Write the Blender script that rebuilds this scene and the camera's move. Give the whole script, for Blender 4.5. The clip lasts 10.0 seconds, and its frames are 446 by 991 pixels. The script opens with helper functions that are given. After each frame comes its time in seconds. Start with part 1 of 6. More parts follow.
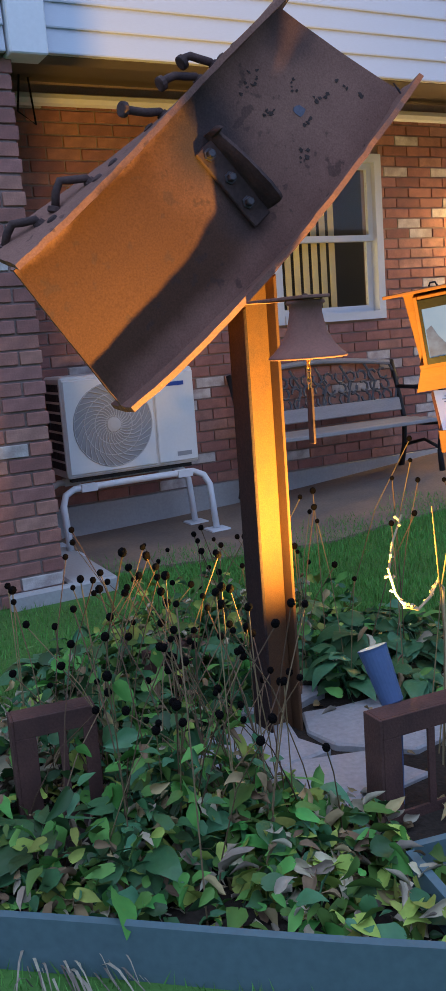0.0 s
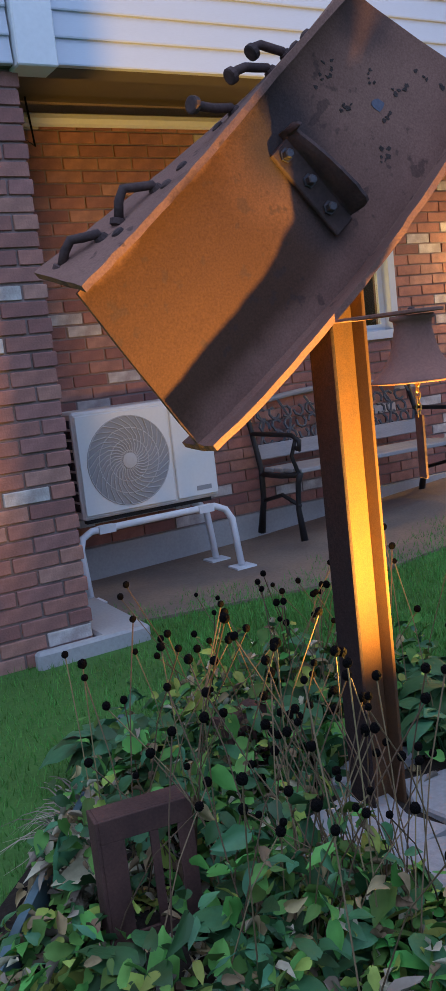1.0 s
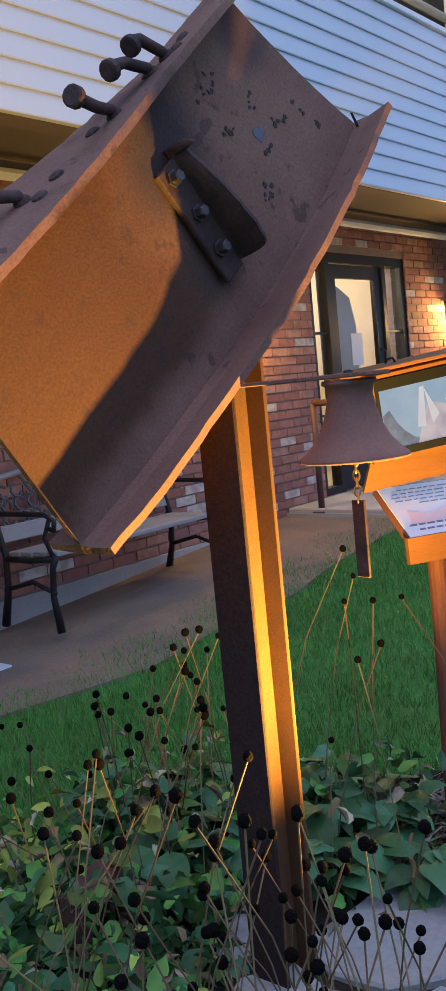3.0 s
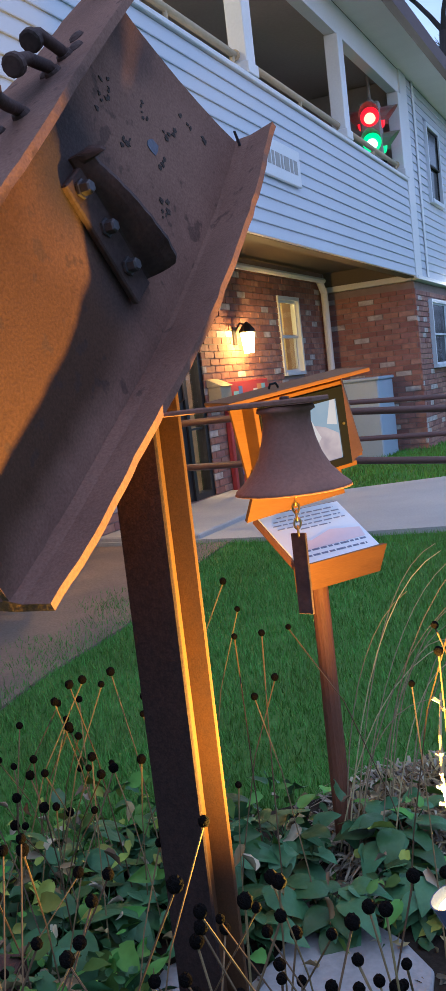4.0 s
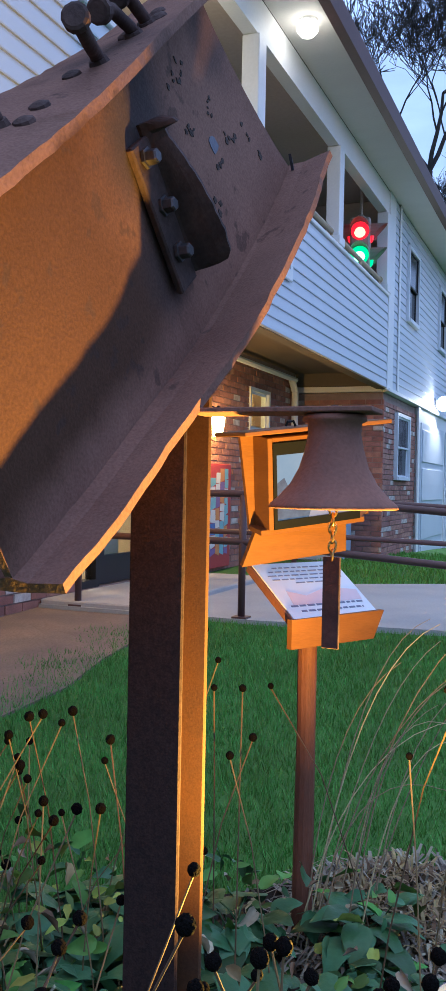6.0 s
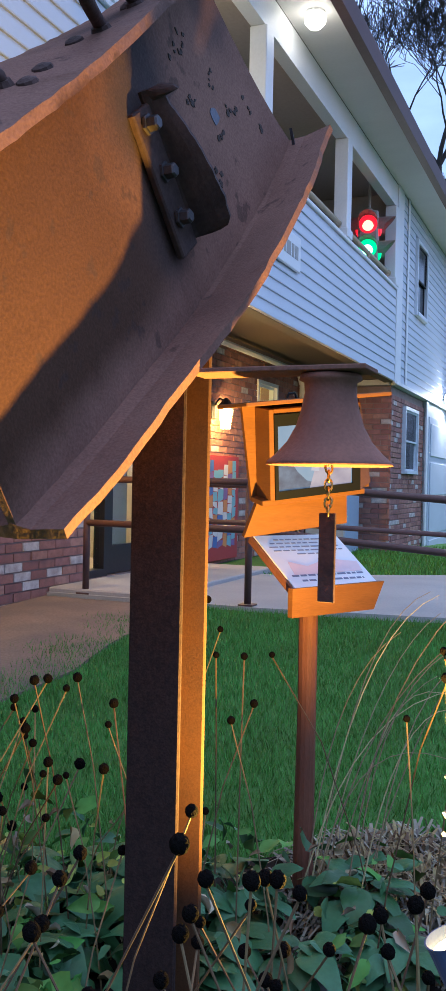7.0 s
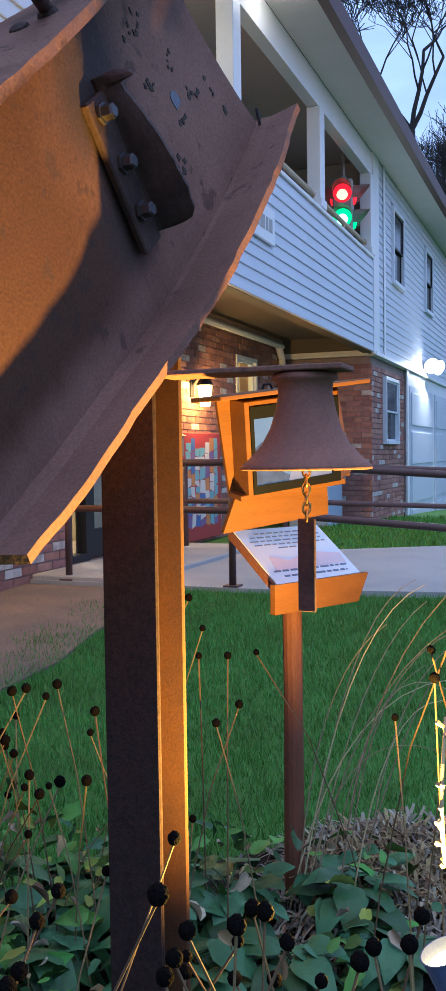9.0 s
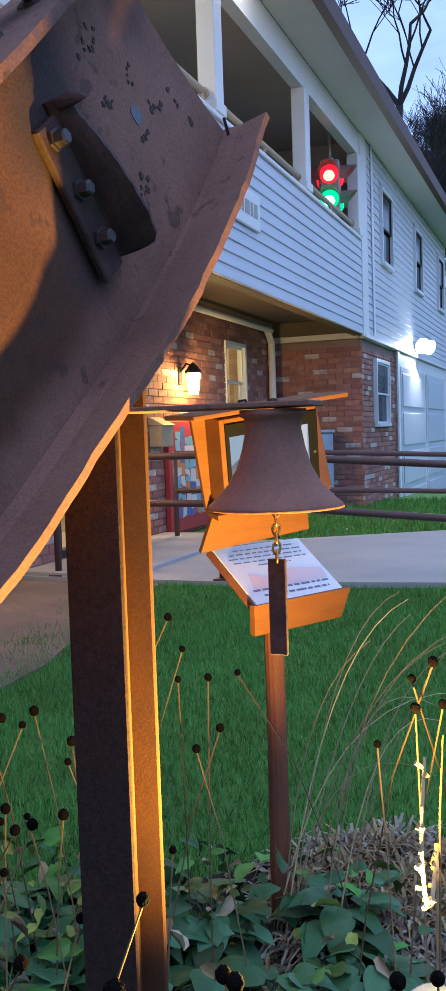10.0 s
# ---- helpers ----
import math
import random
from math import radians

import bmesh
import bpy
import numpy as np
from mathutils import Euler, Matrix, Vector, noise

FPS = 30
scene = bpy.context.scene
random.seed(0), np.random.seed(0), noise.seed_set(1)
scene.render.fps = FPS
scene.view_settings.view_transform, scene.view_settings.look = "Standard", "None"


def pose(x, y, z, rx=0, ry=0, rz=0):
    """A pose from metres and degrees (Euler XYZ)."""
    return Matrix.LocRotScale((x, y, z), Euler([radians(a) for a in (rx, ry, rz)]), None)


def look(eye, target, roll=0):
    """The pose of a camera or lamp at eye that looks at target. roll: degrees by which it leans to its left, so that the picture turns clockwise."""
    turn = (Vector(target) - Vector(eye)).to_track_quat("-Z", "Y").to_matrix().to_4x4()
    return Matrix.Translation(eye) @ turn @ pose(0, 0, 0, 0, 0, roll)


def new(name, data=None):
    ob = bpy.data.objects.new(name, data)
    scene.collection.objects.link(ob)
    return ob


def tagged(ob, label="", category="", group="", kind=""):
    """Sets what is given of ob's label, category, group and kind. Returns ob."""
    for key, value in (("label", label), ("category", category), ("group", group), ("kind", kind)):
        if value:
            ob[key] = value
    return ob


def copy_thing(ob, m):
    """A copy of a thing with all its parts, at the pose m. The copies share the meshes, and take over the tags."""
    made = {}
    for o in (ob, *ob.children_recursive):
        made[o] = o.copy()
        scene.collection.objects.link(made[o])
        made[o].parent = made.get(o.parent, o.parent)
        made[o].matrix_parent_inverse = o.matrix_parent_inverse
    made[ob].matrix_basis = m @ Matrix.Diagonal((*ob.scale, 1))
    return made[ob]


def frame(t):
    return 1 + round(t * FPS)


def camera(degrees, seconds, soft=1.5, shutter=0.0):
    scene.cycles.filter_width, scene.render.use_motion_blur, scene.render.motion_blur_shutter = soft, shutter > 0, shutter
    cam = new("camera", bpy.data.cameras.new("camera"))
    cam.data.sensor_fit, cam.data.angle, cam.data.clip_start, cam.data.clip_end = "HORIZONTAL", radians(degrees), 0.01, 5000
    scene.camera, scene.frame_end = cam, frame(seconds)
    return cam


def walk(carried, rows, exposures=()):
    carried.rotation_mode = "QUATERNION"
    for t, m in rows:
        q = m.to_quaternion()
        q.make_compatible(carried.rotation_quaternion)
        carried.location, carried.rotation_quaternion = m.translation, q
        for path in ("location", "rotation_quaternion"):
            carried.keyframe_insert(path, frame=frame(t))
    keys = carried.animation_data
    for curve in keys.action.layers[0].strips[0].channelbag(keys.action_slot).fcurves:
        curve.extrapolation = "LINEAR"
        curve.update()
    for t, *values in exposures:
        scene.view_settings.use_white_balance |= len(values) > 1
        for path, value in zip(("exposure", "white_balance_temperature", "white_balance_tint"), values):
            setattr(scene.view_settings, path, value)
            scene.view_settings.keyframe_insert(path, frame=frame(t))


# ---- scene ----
cam = camera(27.1, 10.0)
PATH = [
    (0, (0.898, 1.662, 1.204), (1.809, 3.407, 0.851), -4.2),
    (0.5, (0.84, 1.821, 1.198), (1.819, 3.533, 0.868), -5.1),
    (1, (0.807, 2.079, 1.224), (1.78, 3.8, 0.921), -6.4),
    (1.5, (0.735, 2.267, 1.24), (1.967, 3.82, 0.975), -5.1),
    (2, (0.653, 2.422, 1.267), (2.1, 3.782, 1.023), -4.9),
    (2.2, (0.665, 2.469, 1.263), (2.128, 3.812, 1.024), -4.9),
    (3.3, (0.795, 2.862, 1.267), (2.406, 4.027, 1.048), -6.8),
    (3.5, (0.764, 2.936, 1.289), (2.473, 3.948, 1.052), -7.2),
    (4, (0.742, 3.048, 1.299), (2.535, 3.905, 1.071), -6.6),
    (4.5, (0.843, 3.103, 1.292), (2.612, 4.017, 1.1), -2.9),
    (5, (0.851, 3.206, 1.263), (2.683, 4.003, 1.174), -1.0),
    (5.5, (0.823, 3.248, 1.202), (2.683, 3.982, 1.156), 0.2),
    (5.7, (0.821, 3.248, 1.183), (2.682, 3.981, 1.151), 0.9),
    (6.8, (0.78, 3.211, 1.093), (2.637, 3.953, 1.077), 1.2),
    (7, (0.784, 3.211, 1.091), (2.636, 3.966, 1.061), 1.2),
    (7.5, (0.806, 3.211, 1.085), (2.657, 3.966, 1.018), 1.1),
    (8, (0.8, 3.207, 1.092), (2.653, 3.955, 1.016), 1.0),
    (8.5, (0.812, 3.21, 1.105), (2.666, 3.955, 1.018), 0.5),
    (9, (0.85, 3.221, 1.143), (2.713, 3.943, 1.054), -0.8),
    (9.5, (0.88, 3.223, 1.188), (2.755, 3.913, 1.102), -1.7),
    (10, (0.917, 3.201, 1.228), (2.782, 3.913, 1.094), -1.9),
]
walk(cam, [(t, look(eye, target, roll)) for t, eye, target, roll in PATH], [(0.0, 1.28, 6500, 10), (3.5, 1.28, 6500, 10), (5.0, 1.30, 6150, 10), (10.0, 1.30, 6100, 10)])

# ---- light ----
world = bpy.data.worlds.new("dusk")
scene.world = world
world.use_nodes = True
wn, wl = world.node_tree.nodes, world.node_tree.links
wn.clear()
w_out, w_bg = wn.new("ShaderNodeOutputWorld"), wn.new("ShaderNodeBackground")
sky = wn.new("ShaderNodeTexSky")
sky.sky_type = "NISHITA"
sky.sun_disc = False
sky.sun_elevation, sky.sun_rotation = radians(3.0), radians(200)
sky.air_density, sky.dust_density, sky.ozone_density = 1.0, 0.6, 3.0
w_co, w_map, w_noise, w_ramp = wn.new("ShaderNodeTexCoord"), wn.new("ShaderNodeMapping"), wn.new("ShaderNodeTexNoise"), wn.new("ShaderNodeValToRGB")
w_map.inputs["Scale"].default_value = (1.0, 1.0, 3.2)
w_noise.inputs["Scale"].default_value, w_noise.inputs["Detail"].default_value = 2.6, 7.0
w_ramp.color_ramp.elements[0].position, w_ramp.color_ramp.elements[1].position = 0.42, 0.68
w_mix = wn.new("ShaderNodeMix")
w_mix.data_type = "RGBA"
w_mix.inputs[7].default_value = (3.1, 4.35, 7.7, 1)
wl.new(w_co.outputs["Generated"], w_map.inputs["Vector"])
wl.new(w_map.outputs["Vector"], w_noise.inputs["Vector"])
wl.new(w_noise.outputs["Fac"], w_ramp.inputs["Fac"])
w_half = wn.new("ShaderNodeMath")
w_half.operation = "MULTIPLY_ADD"
w_half.inputs[1].default_value, w_half.inputs[2].default_value = 0.45, 0.45
wl.new(w_ramp.outputs["Color"], w_half.inputs[0])
wl.new(w_half.outputs[0], w_mix.inputs[0])
wl.new(sky.outputs["Color"], w_mix.inputs[6])
wl.new(w_mix.outputs[2], w_bg.inputs["Color"])
w_bg.inputs["Strength"].default_value = 0.115
wl.new(w_bg.outputs["Background"], w_out.inputs["Surface"])

sun = new("sun", bpy.data.lights.new("sun", "SUN"))
sun.data.energy, sun.data.angle, sun.data.color = 0.40, radians(60), (0.66, 0.82, 1.0)
sun.matrix_world = look((-1, 0.5, 14), (2, 4, 1))

AMBER = (1.0, 0.545, 0.085)


def lamp(name, kind, energy, colour, m, size=0.03):
    ob = new(name, bpy.data.lights.new(name, kind))
    ob.data.energy, ob.data.color, ob.data.shadow_soft_size = energy, colour, size
    ob.matrix_world = m
    return ob


spot = lamp("spot_beam", "SPOT", 146.0, AMBER, look((2.180, 3.436, 0.432), (2.193, 3.800, 1.432)), 0.02)
spot.data.spot_size, spot.data.spot_blend = radians(160), 1.0
lamp("porch_glow", "POINT", 7.5, (1.0, 0.62, 0.22), pose(5.95, 6.66, 1.76), 0.05)
lamp("entry_glow", "POINT", 13.0, (1.0, 0.60, 0.20), pose(9.42, 6.66, 1.76), 0.05)
flood = lamp("flood_glow", "SPOT", 60.0, (0.9, 0.95, 1.0), look((16.6, 5.45, 2.62), (16.9, 4.3, 0.3)), 0.05)
flood.data.spot_size = radians(150)
lamp("eave_glow", "POINT", 0.22, (1.0, 0.93, 0.78), pose(7.95, 5.42, 4.72), 0.05)
lamp("balcony_glow", "POINT", 8.0, (1.0, 0.85, 0.6), pose(6.6, 6.3, 4.2), 0.06)


# ---- materials ----
def mat(name, colour, rough=0.7, metal=0.0, vary=0.25, scale=8.0, fine=60.0, bump=0.15, second=None, amount=0.5, random_hue=0.0, stretch=(1, 1, 1), spec=0.3, sharp=(0.35, 0.65)):
    """Principled surface with two scales of noise: broad stains towards `second`, fine grain, and relief."""
    m = bpy.data.materials.new(name)
    m.use_nodes = True
    n, l = m.node_tree.nodes, m.node_tree.links
    b = n["Principled BSDF"]
    b.inputs["Roughness"].default_value, b.inputs["Metallic"].default_value = rough, metal
    b.inputs["Specular IOR Level"].default_value = spec
    co, mp = n.new("ShaderNodeTexCoord"), n.new("ShaderNodeMapping")
    mp.inputs["Scale"].default_value = stretch
    l.new(co.outputs["Object"], mp.inputs["Vector"])
    big, small, ramp = n.new("ShaderNodeTexNoise"), n.new("ShaderNodeTexNoise"), n.new("ShaderNodeValToRGB")
    big.inputs["Scale"].default_value, big.inputs["Detail"].default_value = scale, 5
    small.inputs["Scale"].default_value, small.inputs["Detail"].default_value = fine, 4
    for t in (big, small):
        l.new(mp.outputs["Vector"], t.inputs["Vector"])
    ramp.color_ramp.elements[0].position, ramp.color_ramp.elements[1].position = sharp
    l.new(big.outputs["Fac"], ramp.inputs["Fac"])
    mix = n.new("ShaderNodeMix")
    mix.data_type = "RGBA"
    mix.inputs[6].default_value = (*colour, 1)
    mix.inputs[7].default_value = (*(second or [c * (1 - vary) for c in colour]), 1)
    k = n.new("ShaderNodeMath")
    k.operation = "MULTIPLY"
    k.inputs[1].default_value = amount
    l.new(ramp.outputs["Color"], k.inputs[0])
    l.new(k.outputs[0], mix.inputs[0])
    hsv = n.new("ShaderNodeHueSaturation")
    l.new(mix.outputs[2], hsv.inputs["Color"])
    v = n.new("ShaderNodeMapRange")
    v.inputs["To Min"].default_value, v.inputs["To Max"].default_value = 1 - vary, 1 + vary
    l.new(small.outputs["Fac"], v.inputs["Value"])
    last = v.outputs[0]
    if random_hue:
        info, geo, add, fr = n.new("ShaderNodeObjectInfo"), n.new("ShaderNodeNewGeometry"), n.new("ShaderNodeMath"), n.new("ShaderNodeMath")
        add.operation, fr.operation = "ADD", "FRACT"
        l.new(info.outputs["Random"], add.inputs[0])
        l.new(geo.outputs["Random Per Island"], add.inputs[1])
        l.new(add.outputs[0], fr.inputs[0])
        r = n.new("ShaderNodeMapRange")
        r.inputs["To Min"].default_value, r.inputs["To Max"].default_value = 1 - random_hue, 1 + random_hue
        l.new(fr.outputs[0], r.inputs["Value"])
        mul = n.new("ShaderNodeMath")
        mul.operation = "MULTIPLY"
        l.new(r.outputs[0], mul.inputs[0])
        l.new(last, mul.inputs[1])
        last = mul.outputs[0]
        h = n.new("ShaderNodeMapRange")
        h.inputs["To Min"].default_value, h.inputs["To Max"].default_value = 0.5 - random_hue * 0.06, 0.5 + random_hue * 0.06
        l.new(fr.outputs[0], h.inputs["Value"])
        l.new(h.outputs[0], hsv.inputs["Hue"])
    l.new(last, hsv.inputs["Value"])
    l.new(hsv.outputs["Color"], b.inputs["Base Color"])
    if bump:
        bp = n.new("ShaderNodeBump")
        bp.inputs["Strength"].default_value, bp.inputs["Distance"].default_value = bump, 0.004
        l.new(small.outputs["Fac"], bp.inputs["Height"])
        l.new(bp.outputs["Normal"], b.inputs["Normal"])
    return m


def glow(name, colour, strength, base=(0.8, 0.8, 0.8)):
    m = bpy.data.materials.new(name)
    m.use_nodes = True
    b = m.node_tree.nodes["Principled BSDF"]
    b.inputs["Base Color"].default_value = (*base, 1)
    b.inputs["Emission Color"].default_value, b.inputs["Emission Strength"].default_value = (*colour, 1), strength
    return m


def brick_mat(name, stops):
    """Fired clay whose colour jumps from brick to brick."""
    m = mat(name, (0.3, 0.12, 0.09), rough=0.85, vary=0.22, scale=14, fine=110, bump=0.4)
    n, l = m.node_tree.nodes, m.node_tree.links
    info, geo, add, fr, ramp = n.new("ShaderNodeObjectInfo"), n.new("ShaderNodeNewGeometry"), n.new("ShaderNodeMath"), n.new("ShaderNodeMath"), n.new("ShaderNodeValToRGB")
    add.operation, fr.operation = "ADD", "FRACT"
    l.new(info.outputs["Random"], add.inputs[0])
    l.new(geo.outputs["Random Per Island"], add.inputs[1])
    l.new(add.outputs[0], fr.inputs[0])
    l.new(fr.outputs[0], ramp.inputs["Fac"])
    ramp.color_ramp.interpolation = "CONSTANT"
    while len(ramp.color_ramp.elements) < len(stops):
        ramp.color_ramp.elements.new(0.5)
    for e, (p, c) in zip(ramp.color_ramp.elements, stops):
        e.position, e.color = p, (*c, 1)
    mix = next(x for x in n if x.type == "MIX")
    l.new(ramp.outputs["Color"], mix.inputs[6])
    mix.inputs[7].default_value = (0.17, 0.09, 0.08, 1)
    return m


def rust_mat(name):
    """Rusted beam steel: open brown rust, darker brown over the middle of the web, and a scorched area round the
    bracket.
    """
    m = mat(name, (0.235, 0.124, 0.098), rough=0.8, vary=0.40, scale=5, fine=200, bump=0.28, second=(0.145, 0.074, 0.060), amount=0.8, spec=0.10, sharp=(0.30, 0.72))
    n, l = m.node_tree.nodes, m.node_tree.links
    co = next(x for x in n if x.type == "TEX_COORD")
    base = next(x for x in n if x.type == "MIX")
    hsv = next(x for x in n if x.type == "HUE_SAT")

    def maths(op, a, b=0.0, c=0.0):
        k = n.new("ShaderNodeMath")
        k.operation = op
        for i, v in enumerate((a, b, c)):
            if isinstance(v, (int, float)):
                k.inputs[i].default_value = v
            else:
                l.new(v, k.inputs[i])
        return k.outputs[0]

    def step(v, lo, hi):
        k = n.new("ShaderNodeMapRange")
        k.interpolation_type = "SMOOTHSTEP"
        k.inputs["From Min"].default_value, k.inputs["From Max"].default_value = lo, hi
        l.new(v, k.inputs["Value"])
        return k.outputs[0]

    def along(p, d):
        sub, dot = n.new("ShaderNodeVectorMath"), n.new("ShaderNodeVectorMath")
        sub.operation, dot.operation = "SUBTRACT", "DOT_PRODUCT"
        l.new(co.outputs["Object"], sub.inputs[0])
        sub.inputs[1].default_value, dot.inputs[1].default_value = p, d
        l.new(sub.outputs[0], dot.inputs[0])
        return dot.outputs["Value"]

    def blotch(scale, detail):
        t = n.new("ShaderNodeTexNoise")
        t.inputs["Scale"].default_value, t.inputs["Detail"].default_value = scale, detail
        l.new(co.outputs["Object"], t.inputs["Vector"])
        return maths("SUBTRACT", t.outputs["Fac"], 0.5)

    def blend(fac, a, colour):
        k = n.new("ShaderNodeMix")
        k.data_type = "RGBA"
        l.new(fac, k.inputs[0])
        l.new(a, k.inputs[6])
        k.inputs[7].default_value = (*colour, 1)
        return k.outputs[2]

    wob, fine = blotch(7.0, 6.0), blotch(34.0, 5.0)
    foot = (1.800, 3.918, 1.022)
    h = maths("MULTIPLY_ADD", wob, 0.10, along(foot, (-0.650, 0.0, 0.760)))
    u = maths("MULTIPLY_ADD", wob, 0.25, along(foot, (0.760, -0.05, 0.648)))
    # darker brown over the web's middle height, fading towards the far end
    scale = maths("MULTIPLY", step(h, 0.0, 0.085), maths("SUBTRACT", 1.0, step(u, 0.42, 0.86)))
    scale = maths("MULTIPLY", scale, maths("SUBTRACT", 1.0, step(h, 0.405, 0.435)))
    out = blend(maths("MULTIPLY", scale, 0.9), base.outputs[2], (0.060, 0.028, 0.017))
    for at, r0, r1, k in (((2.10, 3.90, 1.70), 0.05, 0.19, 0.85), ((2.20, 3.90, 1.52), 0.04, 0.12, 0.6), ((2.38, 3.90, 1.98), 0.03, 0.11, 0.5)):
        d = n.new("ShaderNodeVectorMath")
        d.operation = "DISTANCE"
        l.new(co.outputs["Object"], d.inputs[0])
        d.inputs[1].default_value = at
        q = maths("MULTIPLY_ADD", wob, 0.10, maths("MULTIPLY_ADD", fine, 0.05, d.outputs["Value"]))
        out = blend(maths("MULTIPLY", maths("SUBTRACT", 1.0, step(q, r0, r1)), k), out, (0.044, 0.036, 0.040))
    fleck = step(maths("ADD", fine, maths("MULTIPLY", wob, 0.8)), 0.16, 0.26)
    out = blend(maths("MULTIPLY", fleck, 0.55), out, (0.050, 0.032, 0.031))
    l.new(out, hsv.inputs["Color"])
    return m


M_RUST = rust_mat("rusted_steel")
M_RUST_DARK = mat("dark_scaled_steel", (0.085, 0.050, 0.046), rough=0.7, vary=0.4, scale=14, fine=120, bump=0.4, second=(0.040, 0.027, 0.028), amount=0.85, spec=0.14)
M_PIT = mat("flaking_black_scale", (0.052, 0.034, 0.031), rough=0.8, vary=0.4, scale=40, fine=200, bump=0.6)
# post rust in two tones: brighter for lamplit faces, darker for the shaded one
M_POSTLIT = mat("post_rust_lit_side", (0.108, 0.051, 0.023), rough=0.85, vary=0.42, scale=16, fine=320, bump=0.07, second=(0.085, 0.044, 0.026), amount=0.9, spec=0.2)
M_BELL = mat("brown_cast_bell", (0.26, 0.115, 0.085), rough=0.7, vary=0.25, scale=8, fine=170, bump=0.25, second=(0.18, 0.088, 0.072), amount=0.8, spec=0.14)
M_POSTSHADE = mat("post_rust_shaded_side", (0.044, 0.027, 0.024), rough=0.85, vary=0.55, scale=120, fine=260, bump=0.3, second=(0.021, 0.015, 0.015), amount=0.7, spec=0.12, sharp=(0.35, 0.65))
M_OFFCUT = mat("brown_rusted_offcut", (0.105, 0.052, 0.042), rough=0.8, vary=0.35, scale=9, fine=160, bump=0.4, second=(0.055, 0.030, 0.027), amount=0.8, spec=0.2)
M_CUT = mat("torch_cut_edge", (0.20, 0.11, 0.06), rough=0.7, vary=0.5, scale=30, fine=140, bump=0.9, second=(0.05, 0.03, 0.02), amount=0.7)
M_SCAR = mat("bare_steel_patch", (0.10, 0.10, 0.13), rough=0.45, metal=0.5, vary=0.3, scale=30, fine=150)
M_BOLT = mat("worn_bolt_steel", (0.09, 0.08, 0.09), rough=0.5, metal=0.6, vary=0.3, scale=40, fine=200)
M_BRICK = brick_mat("red_brick", [(0.0, (0.363, 0.165, 0.135)), (0.18, (0.418, 0.185, 0.144)), (0.34, (0.286, 0.125, 0.108)), (0.46, (0.440, 0.215, 0.162)), (0.58, (0.363, 0.170, 0.149)), (0.70, (0.330, 0.145, 0.117)), (0.80, (0.473, 0.250, 0.194)), (0.91, (0.600, 0.550, 0.520))])
M_MORTAR = mat("grey_mortar", (0.29, 0.215, 0.20), rough=0.95, scale=10, fine=150, bump=0.4)
M_SIDING = mat("white_vinyl_siding", (0.53, 0.57, 0.65), rough=0.5, vary=0.05, scale=1.2, fine=40, bump=0.03, second=(0.50, 0.53, 0.60), stretch=(1, 1, 6))
M_TRIM = mat("white_painted_trim", (0.72, 0.73, 0.76), rough=0.5, vary=0.07, scale=3, fine=50, bump=0.05)
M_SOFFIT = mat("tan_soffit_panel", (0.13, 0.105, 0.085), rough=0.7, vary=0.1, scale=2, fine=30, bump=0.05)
M_EAVE = mat("eave_soffit_vinyl", (0.58, 0.56, 0.54), rough=0.6, vary=0.08, scale=2, fine=30, bump=0.04, stretch=(3, 1, 1))
M_BALC = mat("balcony_plaster", (0.42, 0.37, 0.34), rough=0.8, vary=0.12, scale=1.5, fine=30)
M_FASCIA = mat("brown_gutter", (0.10, 0.045, 0.045), rough=0.5, vary=0.15, scale=2, fine=30, bump=0.05)
M_ROOF = mat("dark_shingle", (0.06, 0.05, 0.05), rough=0.9, vary=0.3, scale=5, fine=40, bump=0.5)
M_CONC = mat("weathered_concrete", (0.40, 0.385, 0.375), rough=0.9, vary=0.16, scale=2.2, fine=70, bump=0.3, second=(0.34, 0.33, 0.33), amount=0.7)
M_STONE = mat("pale_flat_stone", (0.31, 0.30, 0.305), rough=0.9, vary=0.25, scale=7, fine=60, bump=0.6, second=(0.28, 0.27, 0.27), amount=0.8)
M_SOIL = mat("dark_bed_soil", (0.036, 0.028, 0.023), rough=1.0, vary=0.5, scale=9, fine=90, bump=0.9, spec=0.1)
M_DIRT = mat("sandy_dirt", (0.24, 0.17, 0.125), rough=0.95, vary=0.3, scale=2.5, fine=70, bump=0.6, second=(0.15, 0.115, 0.10), amount=0.8)
M_LAWN = mat("lawn_ground", (0.066, 0.170, 0.036), rough=0.95, vary=0.35, scale=2.6, fine=60, bump=0.8, second=(0.052, 0.115, 0.028))
M_BLADE = mat("grass_blade", (0.108, 0.300, 0.064), rough=0.7, vary=0.30, scale=2.6, fine=14, bump=0, second=(0.10, 0.185, 0.04), random_hue=0.30, spec=0.15)
M_HOSTA = mat("hosta_leaf", (0.042, 0.128, 0.052), rough=0.45, vary=0.25, scale=10, fine=50, bump=0.3, second=(0.055, 0.125, 0.032), random_hue=0.5)
M_LEAF = mat("bed_leaf", (0.078, 0.200, 0.040), rough=0.6, spec=0.2, vary=0.3, scale=6, fine=40, bump=0.2, second=(0.15, 0.25, 0.06), random_hue=0.5)
M_DRY = mat("dry_leaf", (0.27, 0.19, 0.10), rough=0.85, vary=0.3, scale=8, fine=60, bump=0.2, second=(0.16, 0.10, 0.055), random_hue=0.4)
M_PALE = mat("withered_pale_leaf", (0.42, 0.36, 0.26), rough=0.85, vary=0.3, scale=9, fine=60, bump=0.2, second=(0.26, 0.19, 0.12), random_hue=0.4)
